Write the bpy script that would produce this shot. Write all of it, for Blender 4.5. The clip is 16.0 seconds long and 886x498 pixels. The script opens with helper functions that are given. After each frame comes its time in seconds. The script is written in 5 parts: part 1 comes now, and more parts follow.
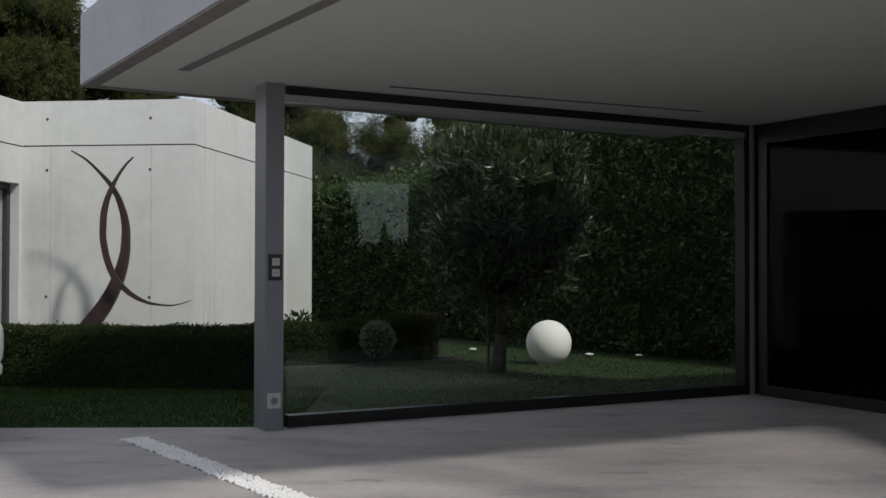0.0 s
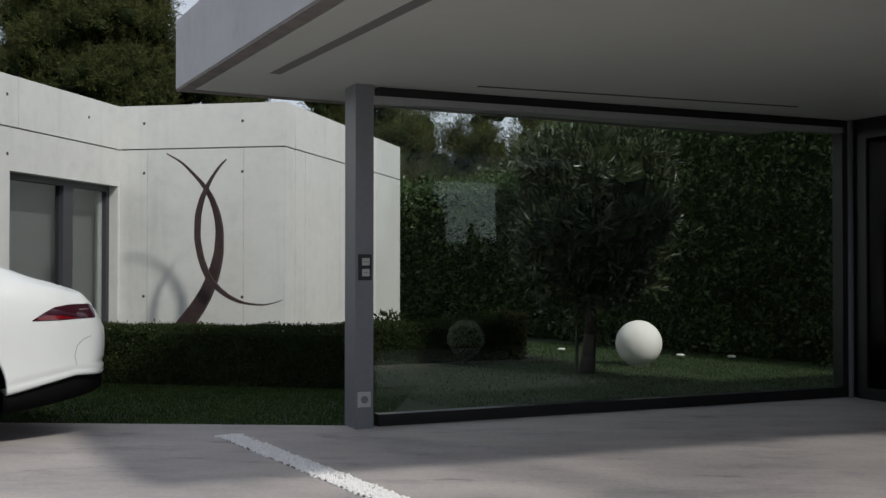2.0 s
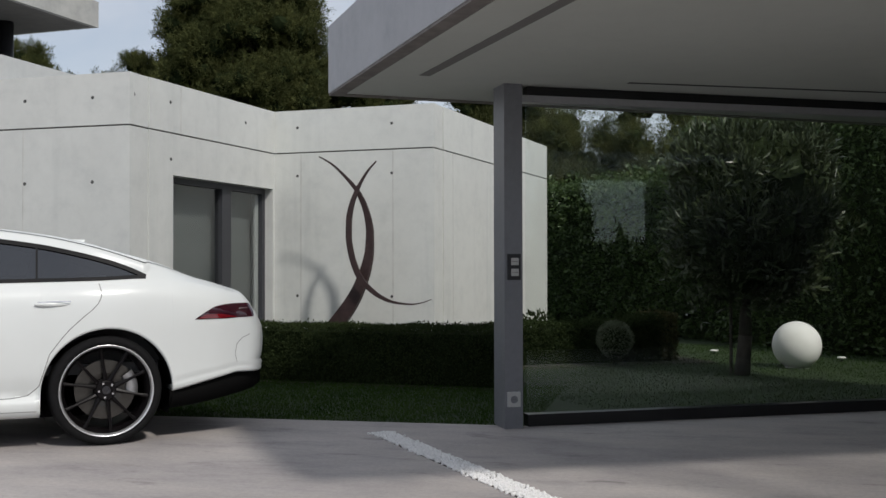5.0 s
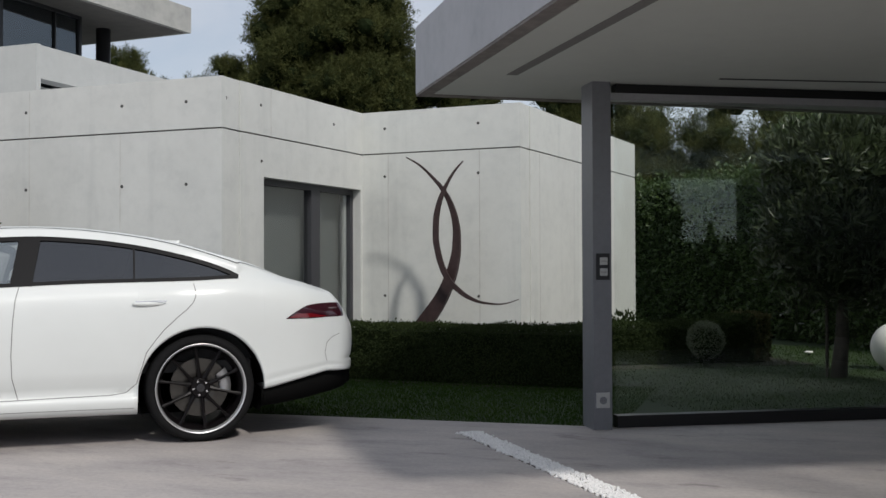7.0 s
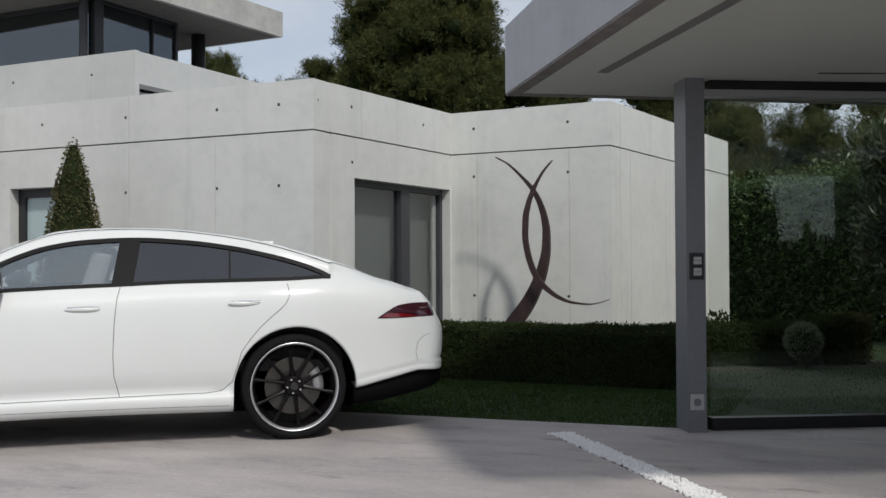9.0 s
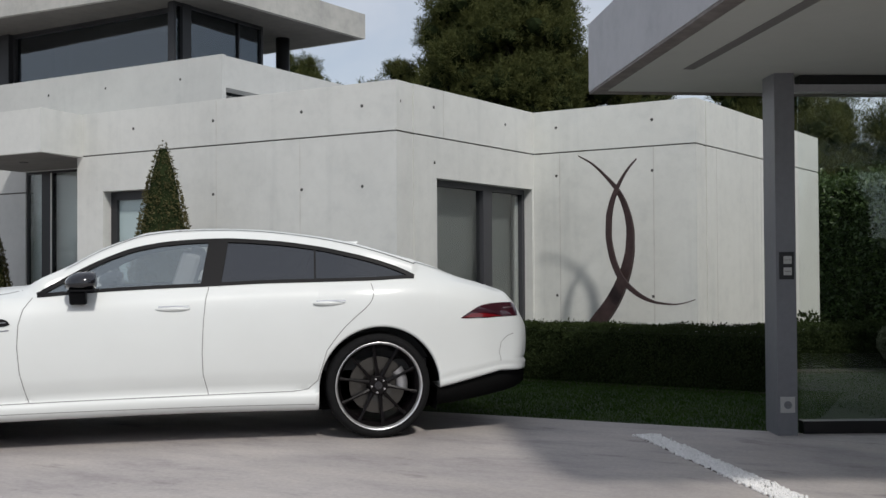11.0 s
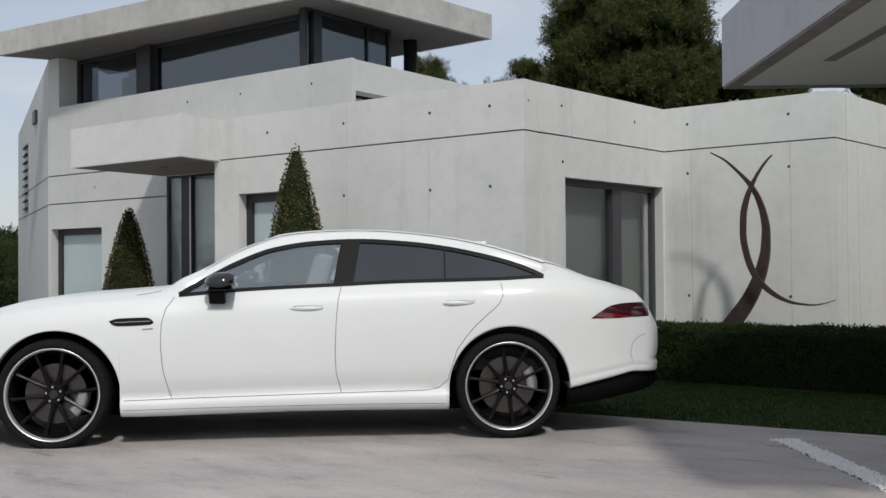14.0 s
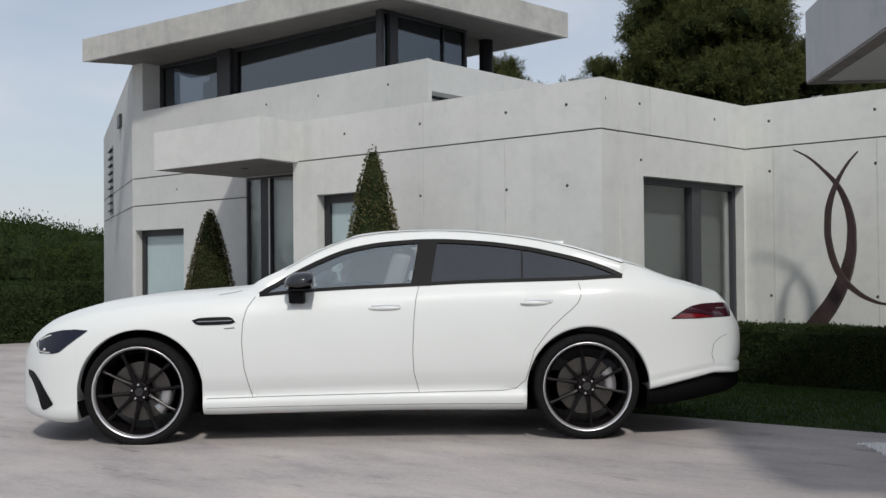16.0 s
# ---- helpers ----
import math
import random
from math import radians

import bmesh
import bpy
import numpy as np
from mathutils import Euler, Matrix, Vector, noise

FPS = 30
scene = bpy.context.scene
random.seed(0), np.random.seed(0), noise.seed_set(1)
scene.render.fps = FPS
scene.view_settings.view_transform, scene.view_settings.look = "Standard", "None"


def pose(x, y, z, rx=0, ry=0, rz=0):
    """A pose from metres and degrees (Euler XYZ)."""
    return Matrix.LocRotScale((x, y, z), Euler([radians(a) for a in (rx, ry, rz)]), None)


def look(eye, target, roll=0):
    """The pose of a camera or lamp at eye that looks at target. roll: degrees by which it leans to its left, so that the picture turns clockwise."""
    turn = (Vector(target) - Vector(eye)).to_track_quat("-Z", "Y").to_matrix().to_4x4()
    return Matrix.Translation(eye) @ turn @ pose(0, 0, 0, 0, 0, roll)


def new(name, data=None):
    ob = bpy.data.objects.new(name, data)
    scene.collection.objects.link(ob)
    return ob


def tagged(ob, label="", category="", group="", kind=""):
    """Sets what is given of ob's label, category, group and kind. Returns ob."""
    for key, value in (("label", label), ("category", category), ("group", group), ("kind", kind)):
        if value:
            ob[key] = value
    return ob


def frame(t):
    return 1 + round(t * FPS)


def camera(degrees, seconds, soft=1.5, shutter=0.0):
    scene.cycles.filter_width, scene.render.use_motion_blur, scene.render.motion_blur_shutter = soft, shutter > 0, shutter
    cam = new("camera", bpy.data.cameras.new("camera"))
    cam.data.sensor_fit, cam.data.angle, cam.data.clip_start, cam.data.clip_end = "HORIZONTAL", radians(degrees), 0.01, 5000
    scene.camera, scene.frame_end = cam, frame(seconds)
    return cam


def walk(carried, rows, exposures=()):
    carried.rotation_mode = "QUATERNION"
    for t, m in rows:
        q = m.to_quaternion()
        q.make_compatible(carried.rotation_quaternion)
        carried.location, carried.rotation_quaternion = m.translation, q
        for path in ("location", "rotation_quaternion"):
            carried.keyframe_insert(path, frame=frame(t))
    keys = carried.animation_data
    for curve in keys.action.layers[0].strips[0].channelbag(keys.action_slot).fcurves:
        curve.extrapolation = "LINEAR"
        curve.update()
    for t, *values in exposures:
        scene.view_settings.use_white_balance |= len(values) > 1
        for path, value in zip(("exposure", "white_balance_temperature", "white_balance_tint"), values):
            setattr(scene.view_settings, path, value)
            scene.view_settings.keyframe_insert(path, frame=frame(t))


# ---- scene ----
cam = camera(45.74, 16.0)
PATH = [
    (0.0, pose(0.0000, 0.0000, 1.1550, 90.963, -0.131, 0.040)),
    (0.5, pose(-0.0037, 0.0013, 1.1549, 90.956, -0.106, 1.120)),
    (1.0, pose(-0.0078, 0.0027, 1.1549, 90.951, -0.082, 2.318)),
    (1.5, pose(-0.0118, 0.0040, 1.1549, 90.946, -0.057, 3.478)),
    (2.0, pose(-0.0162, 0.0053, 1.1548, 90.942, -0.033, 4.759)),
    (2.5, pose(-0.0209, 0.0065, 1.1548, 90.939, -0.009, 6.108)),
    (3.0, pose(-0.0257, 0.0077, 1.1547, 90.936, 0.015, 7.479)),
    (3.5, pose(-0.0302, 0.0086, 1.1547, 90.934, 0.038, 8.761)),
    (4.0, pose(-0.0352, 0.0096, 1.1547, 90.932, 0.061, 10.177)),
    (6.5, pose(-0.0564, 0.0123, 1.1545, 90.934, 0.172, 16.086)),
    (7.0, pose(-0.0608, 0.0126, 1.1545, 90.936, 0.193, 17.329)),
    (7.5, pose(-0.0650, 0.0128, 1.1545, 90.939, 0.214, 18.488)),
    (8.0, pose(-0.0695, 0.0129, 1.1545, 90.941, 0.235, 19.739)),
    (8.5, pose(-0.0737, 0.0129, 1.1545, 90.945, 0.255, 20.881)),
    (9.0, pose(-0.0781, 0.0128, 1.1544, 90.949, 0.275, 22.124)),
    (11.5, pose(-0.0980, 0.0112, 1.1544, 90.973, 0.370, 27.661)),
    (12.0, pose(-0.1022, 0.0106, 1.1544, 90.979, 0.388, 28.835)),
    (12.5, pose(-0.1063, 0.0100, 1.1544, 90.985, 0.405, 29.973)),
    (13.0, pose(-0.1105, 0.0092, 1.1544, 90.992, 0.422, 31.170)),
    (13.5, pose(-0.1144, 0.0084, 1.1544, 90.999, 0.439, 32.265)),
    (14.0, pose(-0.1184, 0.0076, 1.1544, 91.005, 0.455, 33.399)),
    (14.5, pose(-0.1223, 0.0066, 1.1544, 91.013, 0.471, 34.511)),
    (15.0, pose(-0.1261, 0.0056, 1.1544, 91.020, 0.487, 35.601)),
    (15.5, pose(-0.1293, 0.0047, 1.1544, 91.027, 0.502, 36.531)),
    (16.0, pose(-0.1327, 0.0037, 1.1544, 91.035, 0.517, 37.499)),
]
walk(cam, PATH)
scene.view_settings.exposure = 0.22

# ---- sky and sun ----
SUN_DIR = Vector((0.725 * math.cos(radians(45)), -0.689 * math.cos(radians(45)), math.sin(radians(45))))
world = bpy.data.worlds.new("sky")
scene.world = world
world.use_nodes = True
wn, wl = world.node_tree.nodes, world.node_tree.links
wn.clear()
w_out = wn.new("ShaderNodeOutputWorld")
w_bg = wn.new("ShaderNodeBackground")
w_sky = wn.new("ShaderNodeTexSky")
w_sky.sky_type = "NISHITA"
w_sky.sun_disc = False
w_sky.sun_elevation = radians(45)
w_sky.sun_rotation = math.atan2(0.725, -0.689)
w_sky.air_density, w_sky.dust_density, w_sky.ozone_density = 1.0, 1.2, 1.0
w_co = wn.new("ShaderNodeTexCoord")
w_map = wn.new("ShaderNodeMapping")
w_map.inputs["Scale"].default_value = (1.0, 1.0, 3.2)
w_cl = wn.new("ShaderNodeTexNoise")
w_cl.inputs["Scale"].default_value = 2.3
w_cl.inputs["Detail"].default_value = 7.0
w_cl.inputs["Roughness"].default_value = 0.55
w_cl.inputs["Distortion"].default_value = 0.6
w_rmp = wn.new("ShaderNodeValToRGB")
w_rmp.color_ramp.elements[0].position, w_rmp.color_ramp.elements[0].color = 0.30, (0.45, 0.45, 0.45, 1)
w_rmp.color_ramp.elements[1].position, w_rmp.color_ramp.elements[1].color = 0.68, (0.92, 0.92, 0.92, 1)
w_mix = wn.new("ShaderNodeMix")
w_mix.data_type = "RGBA"
w_mix.inputs["B"].default_value = (6.65, 7.0, 7.7, 1)
wl.new(w_co.outputs["Generated"], w_map.inputs["Vector"])
wl.new(w_map.outputs["Vector"], w_cl.inputs["Vector"])
wl.new(w_cl.outputs["Fac"], w_rmp.inputs["Fac"])
wl.new(w_rmp.outputs["Color"], w_mix.inputs["Factor"])
wl.new(w_sky.outputs["Color"], w_mix.inputs["A"])
wl.new(w_mix.outputs["Result"], w_bg.inputs["Color"])
wl.new(w_bg.outputs["Background"], w_out.inputs["Surface"])
w_bg.inputs["Strength"].default_value = 0.083

sun = new("sun", bpy.data.lights.new("sun", "SUN"))
sun.data.energy, sun.data.angle, sun.data.color = 2.0, radians(3.4), (1.0, 0.958, 0.90)
sun.matrix_world = look(SUN_DIR * 30, (0, 0, 0))

# ---- materials ----
def mat_new(name):
    m = bpy.data.materials.new(name)
    m.use_nodes = True
    nt = m.node_tree
    return m, nt, nt.nodes["Principled BSDF"]


def tex_noise(nt, scale, detail=6.0, rough=0.55, stretch=(1, 1, 1), kind="Object"):
    co = nt.nodes.new("ShaderNodeTexCoord")
    mp = nt.nodes.new("ShaderNodeMapping")
    mp.inputs["Scale"].default_value = stretch
    no = nt.nodes.new("ShaderNodeTexNoise")
    no.inputs["Scale"].default_value, no.inputs["Detail"].default_value, no.inputs["Roughness"].default_value = scale, detail, rough
    nt.links.new(co.outputs[kind], mp.inputs["Vector"])
    nt.links.new(mp.outputs["Vector"], no.inputs["Vector"])
    return no.outputs["Fac"]


def ramp(nt, fac, stops):
    r = nt.nodes.new("ShaderNodeValToRGB")
    e = r.color_ramp.elements
    while len(e) < len(stops):
        e.new(0.5)
    for el, (p, c) in zip(e, stops):
        el.position, el.color = p, (*c, 1)
    nt.links.new(fac, r.inputs["Fac"])
    return r.outputs["Color"]


def mixc(nt, fac, a, b, mode="MIX"):
    m = nt.nodes.new("ShaderNodeMix")
    m.data_type, m.blend_type = "RGBA", mode
    for sock, v in (("Factor", fac), ("A", a), ("B", b)):
        if isinstance(v, (int, float)):
            m.inputs[sock].default_value = v
        elif isinstance(v, tuple):
            m.inputs[sock].default_value = (*v, 1)
        else:
            nt.links.new(v, m.inputs[sock])
    return m.outputs["Result"]


def bump(nt, bsdf, height, strength=0.2, dist=0.01):
    b = nt.nodes.new("ShaderNodeBump")
    b.inputs["Strength"].default_value, b.inputs["Distance"].default_value = strength, dist
    nt.links.new(height, b.inputs["Height"])
    nt.links.new(b.outputs["Normal"], bsdf.inputs["Normal"])


def plain(name, col, rough=0.5, metal=0.0, coat=0.0, vary=0.06, scale=40.0, bumps=0.0, spec=0.5):
    m, nt, b = mat_new(name)
    n = tex_noise(nt, scale)
    lo = tuple(max(0.0, c * (1 - vary)) for c in col)
    hi = tuple(min(1.0, c * (1 + vary)) for c in col)
    nt.links.new(ramp(nt, n, [(0.3, lo), (0.7, hi)]), b.inputs["Base Color"])
    b.inputs["Roughness"].default_value, b.inputs["Metallic"].default_value = rough, metal
    b.inputs["Coat Weight"].default_value = coat
    b.inputs["Specular IOR Level"].default_value = spec
    b.inputs["Coat Roughness"].default_value = 0.18 if coat < 0.9 else 0.03
    if bumps:
        bump(nt, b, n, bumps, 0.003)
    return m


def concrete(name, col, stain=0.10, streak=0.05, rough=0.8):
    """Fair-faced concrete: broad clouds, blotches from the shuttering, run-off streaks, pores."""
    m, nt, b = mat_new(name)
    cloud = tex_noise(nt, 0.75, 7, 0.62)
    blotch = tex_noise(nt, 1.9, 9, 0.74, (1, 1, 1.5))
    mottle = tex_noise(nt, 6.5, 8, 0.70)
    runs = tex_noise(nt, 2.4, 7, 0.65, (1, 1, 0.07))
    pore = tex_noise(nt, 75, 3, 0.6)
    c = ramp(nt, cloud, [(0.28, tuple(v * (1 - stain) for v in col)), (0.5, col), (0.75, tuple(min(1, v * (1 + stain * 0.7)) for v in col))])
    k = ramp(nt, blotch, [(0.34, (1 - stain * 0.75, 1 - stain * 0.7, 1 - stain * 0.62)), (0.47, (1, 1, 1)), (0.60, (1 + stain * 0.15,) * 3), (0.72, (1 + stain * 0.5,) * 3)])
    q = ramp(nt, mottle, [(0.32, (1 - stain * 0.9, 1 - stain * 0.85, 1 - stain * 0.8)), (0.50, (1, 1, 1)), (0.70, (1 + stain * 0.5,) * 3)])
    w = ramp(nt, runs, [(0.30, (1 - streak * 1.8, 1 - streak * 1.7, 1 - streak * 1.6)), (0.46, (1, 1, 1))])
    p = ramp(nt, pore, [(0.24, (0.86, 0.86, 0.85)), (0.33, (1, 1, 1))])
    for t in (k, q, w):
        c = mixc(nt, 1.0, c, t, "MULTIPLY")
    c = mixc(nt, 0.7, c, p, "MULTIPLY")
    nt.links.new(c, b.inputs["Base Color"])
    b.inputs["Roughness"].default_value = rough
    b.inputs["Specular IOR Level"].default_value = 0.3
    bump(nt, b, mixc(nt, 0.5, pore, mottle), 0.18, 0.004)
    return m


def paving(name):
    """Brushed driveway concrete: broad tone, worn sweeps, dark scuffs, dirt specks."""
    m, nt, b = mat_new(name)
    broad = tex_noise(nt, 0.5, 7, 0.6, (1, 1.7, 1))
    sweep = tex_noise(nt, 1.5, 9, 0.72, (0.7, 1.5, 1))
    scuff = tex_noise(nt, 2.6, 9, 0.68, (0.5, 1.6, 1))
    fine = tex_noise(nt, 34, 5, 0.75)
    c = ramp(nt, broad, [(0.32, (0.325, 0.300, 0.294)), (0.5, (0.415, 0.382, 0.368)), (0.70, (0.48, 0.445, 0.424))])
    s = ramp(nt, sweep, [(0.34, (0.66, 0.65, 0.68)), (0.47, (0.95, 0.95, 0.96)), (0.66, (1.10, 1.09, 1.06))])
    k = ramp(nt, scuff, [(0.33, (0.62, 0.61, 0.63)), (0.40, (0.95, 0.95, 0.95)), (0.6, (1, 1, 1))])
    g = ramp(nt, fine, [(0.3, (0.84, 0.84, 0.84)), (0.62, (1.04, 1.04, 1.04))])
    c = mixc(nt, 1.0, mixc(nt, 1.0, mixc(nt, 0.8, c, s, "MULTIPLY"), k, "MULTIPLY"), g, "MULTIPLY")
    nt.links.new(c, b.inputs["Base Color"])
    b.inputs["Roughness"].default_value = 0.72
    bump(nt, b, fine, 0.2, 0.004)
    return m


def leafy(name, dark, light, gloss=0.45, trans=0.25, spec=0.06):
    """Leaves: tone varies from leaf to leaf and in soft patches."""
    m, nt, b = mat_new(name)
    geo = nt.nodes.new("ShaderNodeNewGeometry")
    patch = tex_noise(nt, 1.6, 4)
    c1 = mixc(nt, geo.outputs["Random Per Island"], dark, light)
    c = mixc(nt, 0.55, c1, ramp(nt, patch, [(0.3, dark), (0.7, light)]))
    nt.links.new(c, b.inputs["Base Color"])
    b.inputs["Roughness"].default_value = gloss
    b.inputs["Specular IOR Level"].default_value = spec
    tr = nt.nodes.new("ShaderNodeBsdfTranslucent")
    nt.links.new(c, tr.inputs["Color"])
    mx = nt.nodes.new("ShaderNodeMixShader")
    mx.inputs["Fac"].default_value = trans
    nt.links.new(b.outputs["BSDF"], mx.inputs[1])
    nt.links.new(tr.outputs["BSDF"], mx.inputs[2])
    nt.links.new(mx.outputs["Shader"], nt.nodes["Material Output"].inputs["Surface"])
    return m


def glass(name, tint=(1, 1, 1), rough=0.0, reflect=1.0, base=0.05, cast=(1, 1, 1)):
    """A pane: clear see-through sheet with mirror reflection by Fresnel."""
    m, nt, b = mat_new(name)
    nt.nodes.remove(b)
    tr = nt.nodes.new("ShaderNodeBsdfTransparent")
    tr.inputs["Color"].default_value = (*tint, 1)
    gl = nt.nodes.new("ShaderNodeBsdfGlossy")
    gl.inputs["Roughness"].default_value = rough
    gl.inputs["Color"].default_value = (reflect * cast[0], reflect * cast[1], reflect * cast[2], 1)
    lw = nt.nodes.new("ShaderNodeLayerWeight")
    lw.inputs["Blend"].default_value = 0.5
    pw = nt.nodes.new("ShaderNodeMath")
    pw.operation = "POWER"
    pw.inputs[1].default_value = 5.0
    fr = nt.nodes.new("ShaderNodeMath")
    fr.operation = "MULTIPLY_ADD"
    fr.inputs[1].default_value, fr.inputs[2].default_value = 1.0 - base, base
    nt.links.new(lw.outputs["Facing"], pw.inputs[0])
    nt.links.new(pw.outputs["Value"], fr.inputs[0])
    mx = nt.nodes.new("ShaderNodeMixShader")
    nt.links.new(fr.outputs["Value"], mx.inputs["Fac"])
    nt.links.new(tr.outputs["BSDF"], mx.inputs[1])
    nt.links.new(gl.outputs["BSDF"], mx.inputs[2])
    nt.links.new(mx.outputs["Shader"], nt.nodes["Material Output"].inputs["Surface"])
    return m


M_WALL = concrete("fair_faced_concrete", (0.595, 0.602, 0.578), 0.065, 0.05)
M_SLAB = concrete("smooth_concrete", (0.43, 0.435, 0.455), 0.08, 0.04)
# darker copy of the concrete, shade under roof and canopy put into its colour
M_UNDER_SHADE = concrete("soffit_concrete_in_shade", (0.155, 0.148, 0.138), 0.16, 0.0)
M_DRIP = plain("drip_edge_brown", (0.17, 0.155, 0.145), 0.85, 0, 0, 0.25, 9)
M_ROOF = concrete("weathered_roof_concrete", (0.415, 0.412, 0.388), 0.16, 0.09)
M_SOFFIT = concrete("plastered_soffit", (0.47, 0.49, 0.455), 0.03, 0.0)
M_DRIVE = paving("driveway_concrete")
M_PLUG = plain("tie_hole_shadow", (0.06, 0.06, 0.058), 0.9)
M_JOINT = plain("form_joint", (0.52, 0.515, 0.49), 0.9, 0, 0, 0.12, 6)
# wing tone raised above the other walls to stand in for missing light
M_WING_LIT = concrete("lit_wing_concrete", (0.656, 0.666, 0.634), 0.065, 0.06)
# same concrete, greyer and darker to paint shade on the set-back walls
M_UPPER_SHADE = concrete("shaded_upper_concrete", (0.505, 0.515, 0.50), 0.06, 0.05)
# pale tone painted for the reflection in the entrance glass
M_REFLECT_SHEET = plain("painted_reflection_tone", (0.74, 0.79, 0.77), 0.7, 0, 0, 0.2, 1.2)
M_GROOVE = plain("groove_dark", (0.16, 0.157, 0.15), 0.9)
M_STEEL = plain("grey_painted_steel", (0.20, 0.205, 0.225), 0.42, 0.3, 0, 0.05, 25, 0.05)
M_RAIL = plain("grey_aluminium", (0.34, 0.345, 0.36), 0.4, 0.3, 0, 0.05, 25)
M_MULLION = plain("dark_grey_mullion", (0.050, 0.051, 0.058), 0.5, 0.2)
M_DARK = plain("anthracite_frame", (0.030, 0.031, 0.034), 0.45, 0.3)
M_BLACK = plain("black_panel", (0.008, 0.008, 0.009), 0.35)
M_GLASS = glass("clear_glass", (0.965, 0.98, 0.97), base=0.028, cast=(0.82, 1.0, 1.0))
M_GLASS_BLIND = glass("window_glass", (0.85, 0.87, 0.87))
M_GLASS_DARK = glass("grey_window_glass", (0.30, 0.32, 0.33))
M_GLASS_SIDE = glass("black_panel_glass", (0.2, 0.2, 0.2), 0.02, 0.5, 0.02)
M_GLASS_SOLAR = glass("solar_control_glass", (0.30, 0.33, 0.36), 0.0, 0.95, 0.14, (0.86, 0.94, 1.0))
M_FROST = plain("frosted_glass", (0.38, 0.47, 0.48), 0.25, 0, 0.3, 0.05, 3)
M_CURTAIN = plain("interior_grey", (0.20, 0.205, 0.195), 0.8)
M_SWITCH = plain("pale_grey_plastic", (0.46, 0.46, 0.45), 0.4)
M_WHITE = plain("white_plastic", (0.72, 0.71, 0.68), 0.4)
M_LAMP = plain("white_globe_plastic", (0.86, 0.855, 0.82), 0.6, 0, 0, 0.03, 5, spec=0.25)
M_CORTEN = plain("dark_red_brown_steel", (0.050, 0.030, 0.029), 0.55, 0.3, 0, 0.25, 12, 0.1)
M_GRAVEL = plain("white_gravel", (0.76, 0.75, 0.74), 0.8, 0, 0, 0.15, 60)
M_SOIL = plain("dark_soil", (0.045, 0.036, 0.028), 0.95, 0, 0, 0.3, 12, 0.3)
M_LAWN = plain("lawn_soil", (0.016, 0.032, 0.007), 0.95, 0, 0, 0.3, 4, 0.3)
M_LAND = plain("far_land", (0.05, 0.06, 0.035), 0.95, 0, 0, 0.35, 0.15)
M_BARK = plain("bark", (0.055, 0.046, 0.038), 0.9, 0, 0, 0.35, 20, 0.5)
M_GRASS = leafy("grass_blades", (0.022, 0.050, 0.011), (0.058, 0.098, 0.022), 0.7, 0.3, 0.03)
M_HEDGE = leafy("hedge_leaves", (0.023, 0.034, 0.014), (0.044, 0.060, 0.022), 0.6, 0.25, 0.03)
M_BOX = leafy("box_leaves", (0.044, 0.046, 0.018), (0.125, 0.112, 0.052), 0.5)
M_OLIVE = leafy("olive_leaves", (0.012, 0.022, 0.008), (0.074, 0.092, 0.044), 0.30, 0.1, 0.30)
M_LAUREL = leafy("laurel_leaves", (0.026, 0.048, 0.017), (0.092, 0.135, 0.046), 0.30, 0.25, 0.25)
M_PINE = leafy("conifer_needles", (0.036, 0.050, 0.020), (0.135, 0.142, 0.050), 0.7, 0.3)
M_PINE_FAR = leafy("far_wood_leaves", (0.014, 0.026, 0.009), (0.050, 0.070, 0.021), 0.7)
M_CYPRESS = leafy("cypress_sprays", (0.020, 0.034, 0.010), (0.062, 0.078, 0.024), 0.7)
M_SHRUB = leafy("grey_green_leaves", (0.090, 0.105, 0.070), (0.200, 0.225, 0.155), 0.6)

# ---- mesh helpers ----
def part(name, bm, material, parent=None, label="", smooth=False, bevel=0.0):
    """Links a bmesh as one mesh object, under a thing or a part where one is given."""
    if bevel:
        bmesh.ops.bevel(bm, geom=[e for e in bm.edges if len(e.link_faces) == 2 and e.calc_face_angle(0) > 0.6], offset=bevel, segments=2, affect="EDGES", profile=0.5)
    me = bpy.data.meshes.new(name)
    bm.to_mesh(me)
    bm.free()
    if smooth:
        for p in me.polygons:
            p.use_smooth = True
    for mt in material if isinstance(material, (list, tuple)) else [material]:
        me.materials.append(mt)
    ob = new(name, me)
    if parent:
        ob.parent = parent
        ob.matrix_parent_inverse = parent.matrix_basis.inverted()
    if label:
        ob["label"] = label
    return ob


def thing(name, at, label, category, group="", kind="", rz=0.0):
    ob = new(name)
    ob.empty_display_size = 0.2
    ob.matrix_basis = pose(*at, 0, 0, rz)
    return tagged(ob, label, category, group, kind)


def prism(bm, poly, z0, z1):
    lo = [bm.verts.new((x, y, z0)) for x, y in poly]
    hi = [bm.verts.new((x, y, z1)) for x, y in poly]
    n = len(poly)
    area = sum(poly[i][0] * poly[(i + 1) % n][1] - poly[(i + 1) % n][0] * poly[i][1] for i in range(n))
    if area < 0:
        lo.reverse(), hi.reverse()
    bm.faces.new(lo[::-1]), bm.faces.new(hi)
    for i in range(n):
        bm.faces.new((lo[i], lo[(i + 1) % n], hi[(i + 1) % n], hi[i]))
    return bm


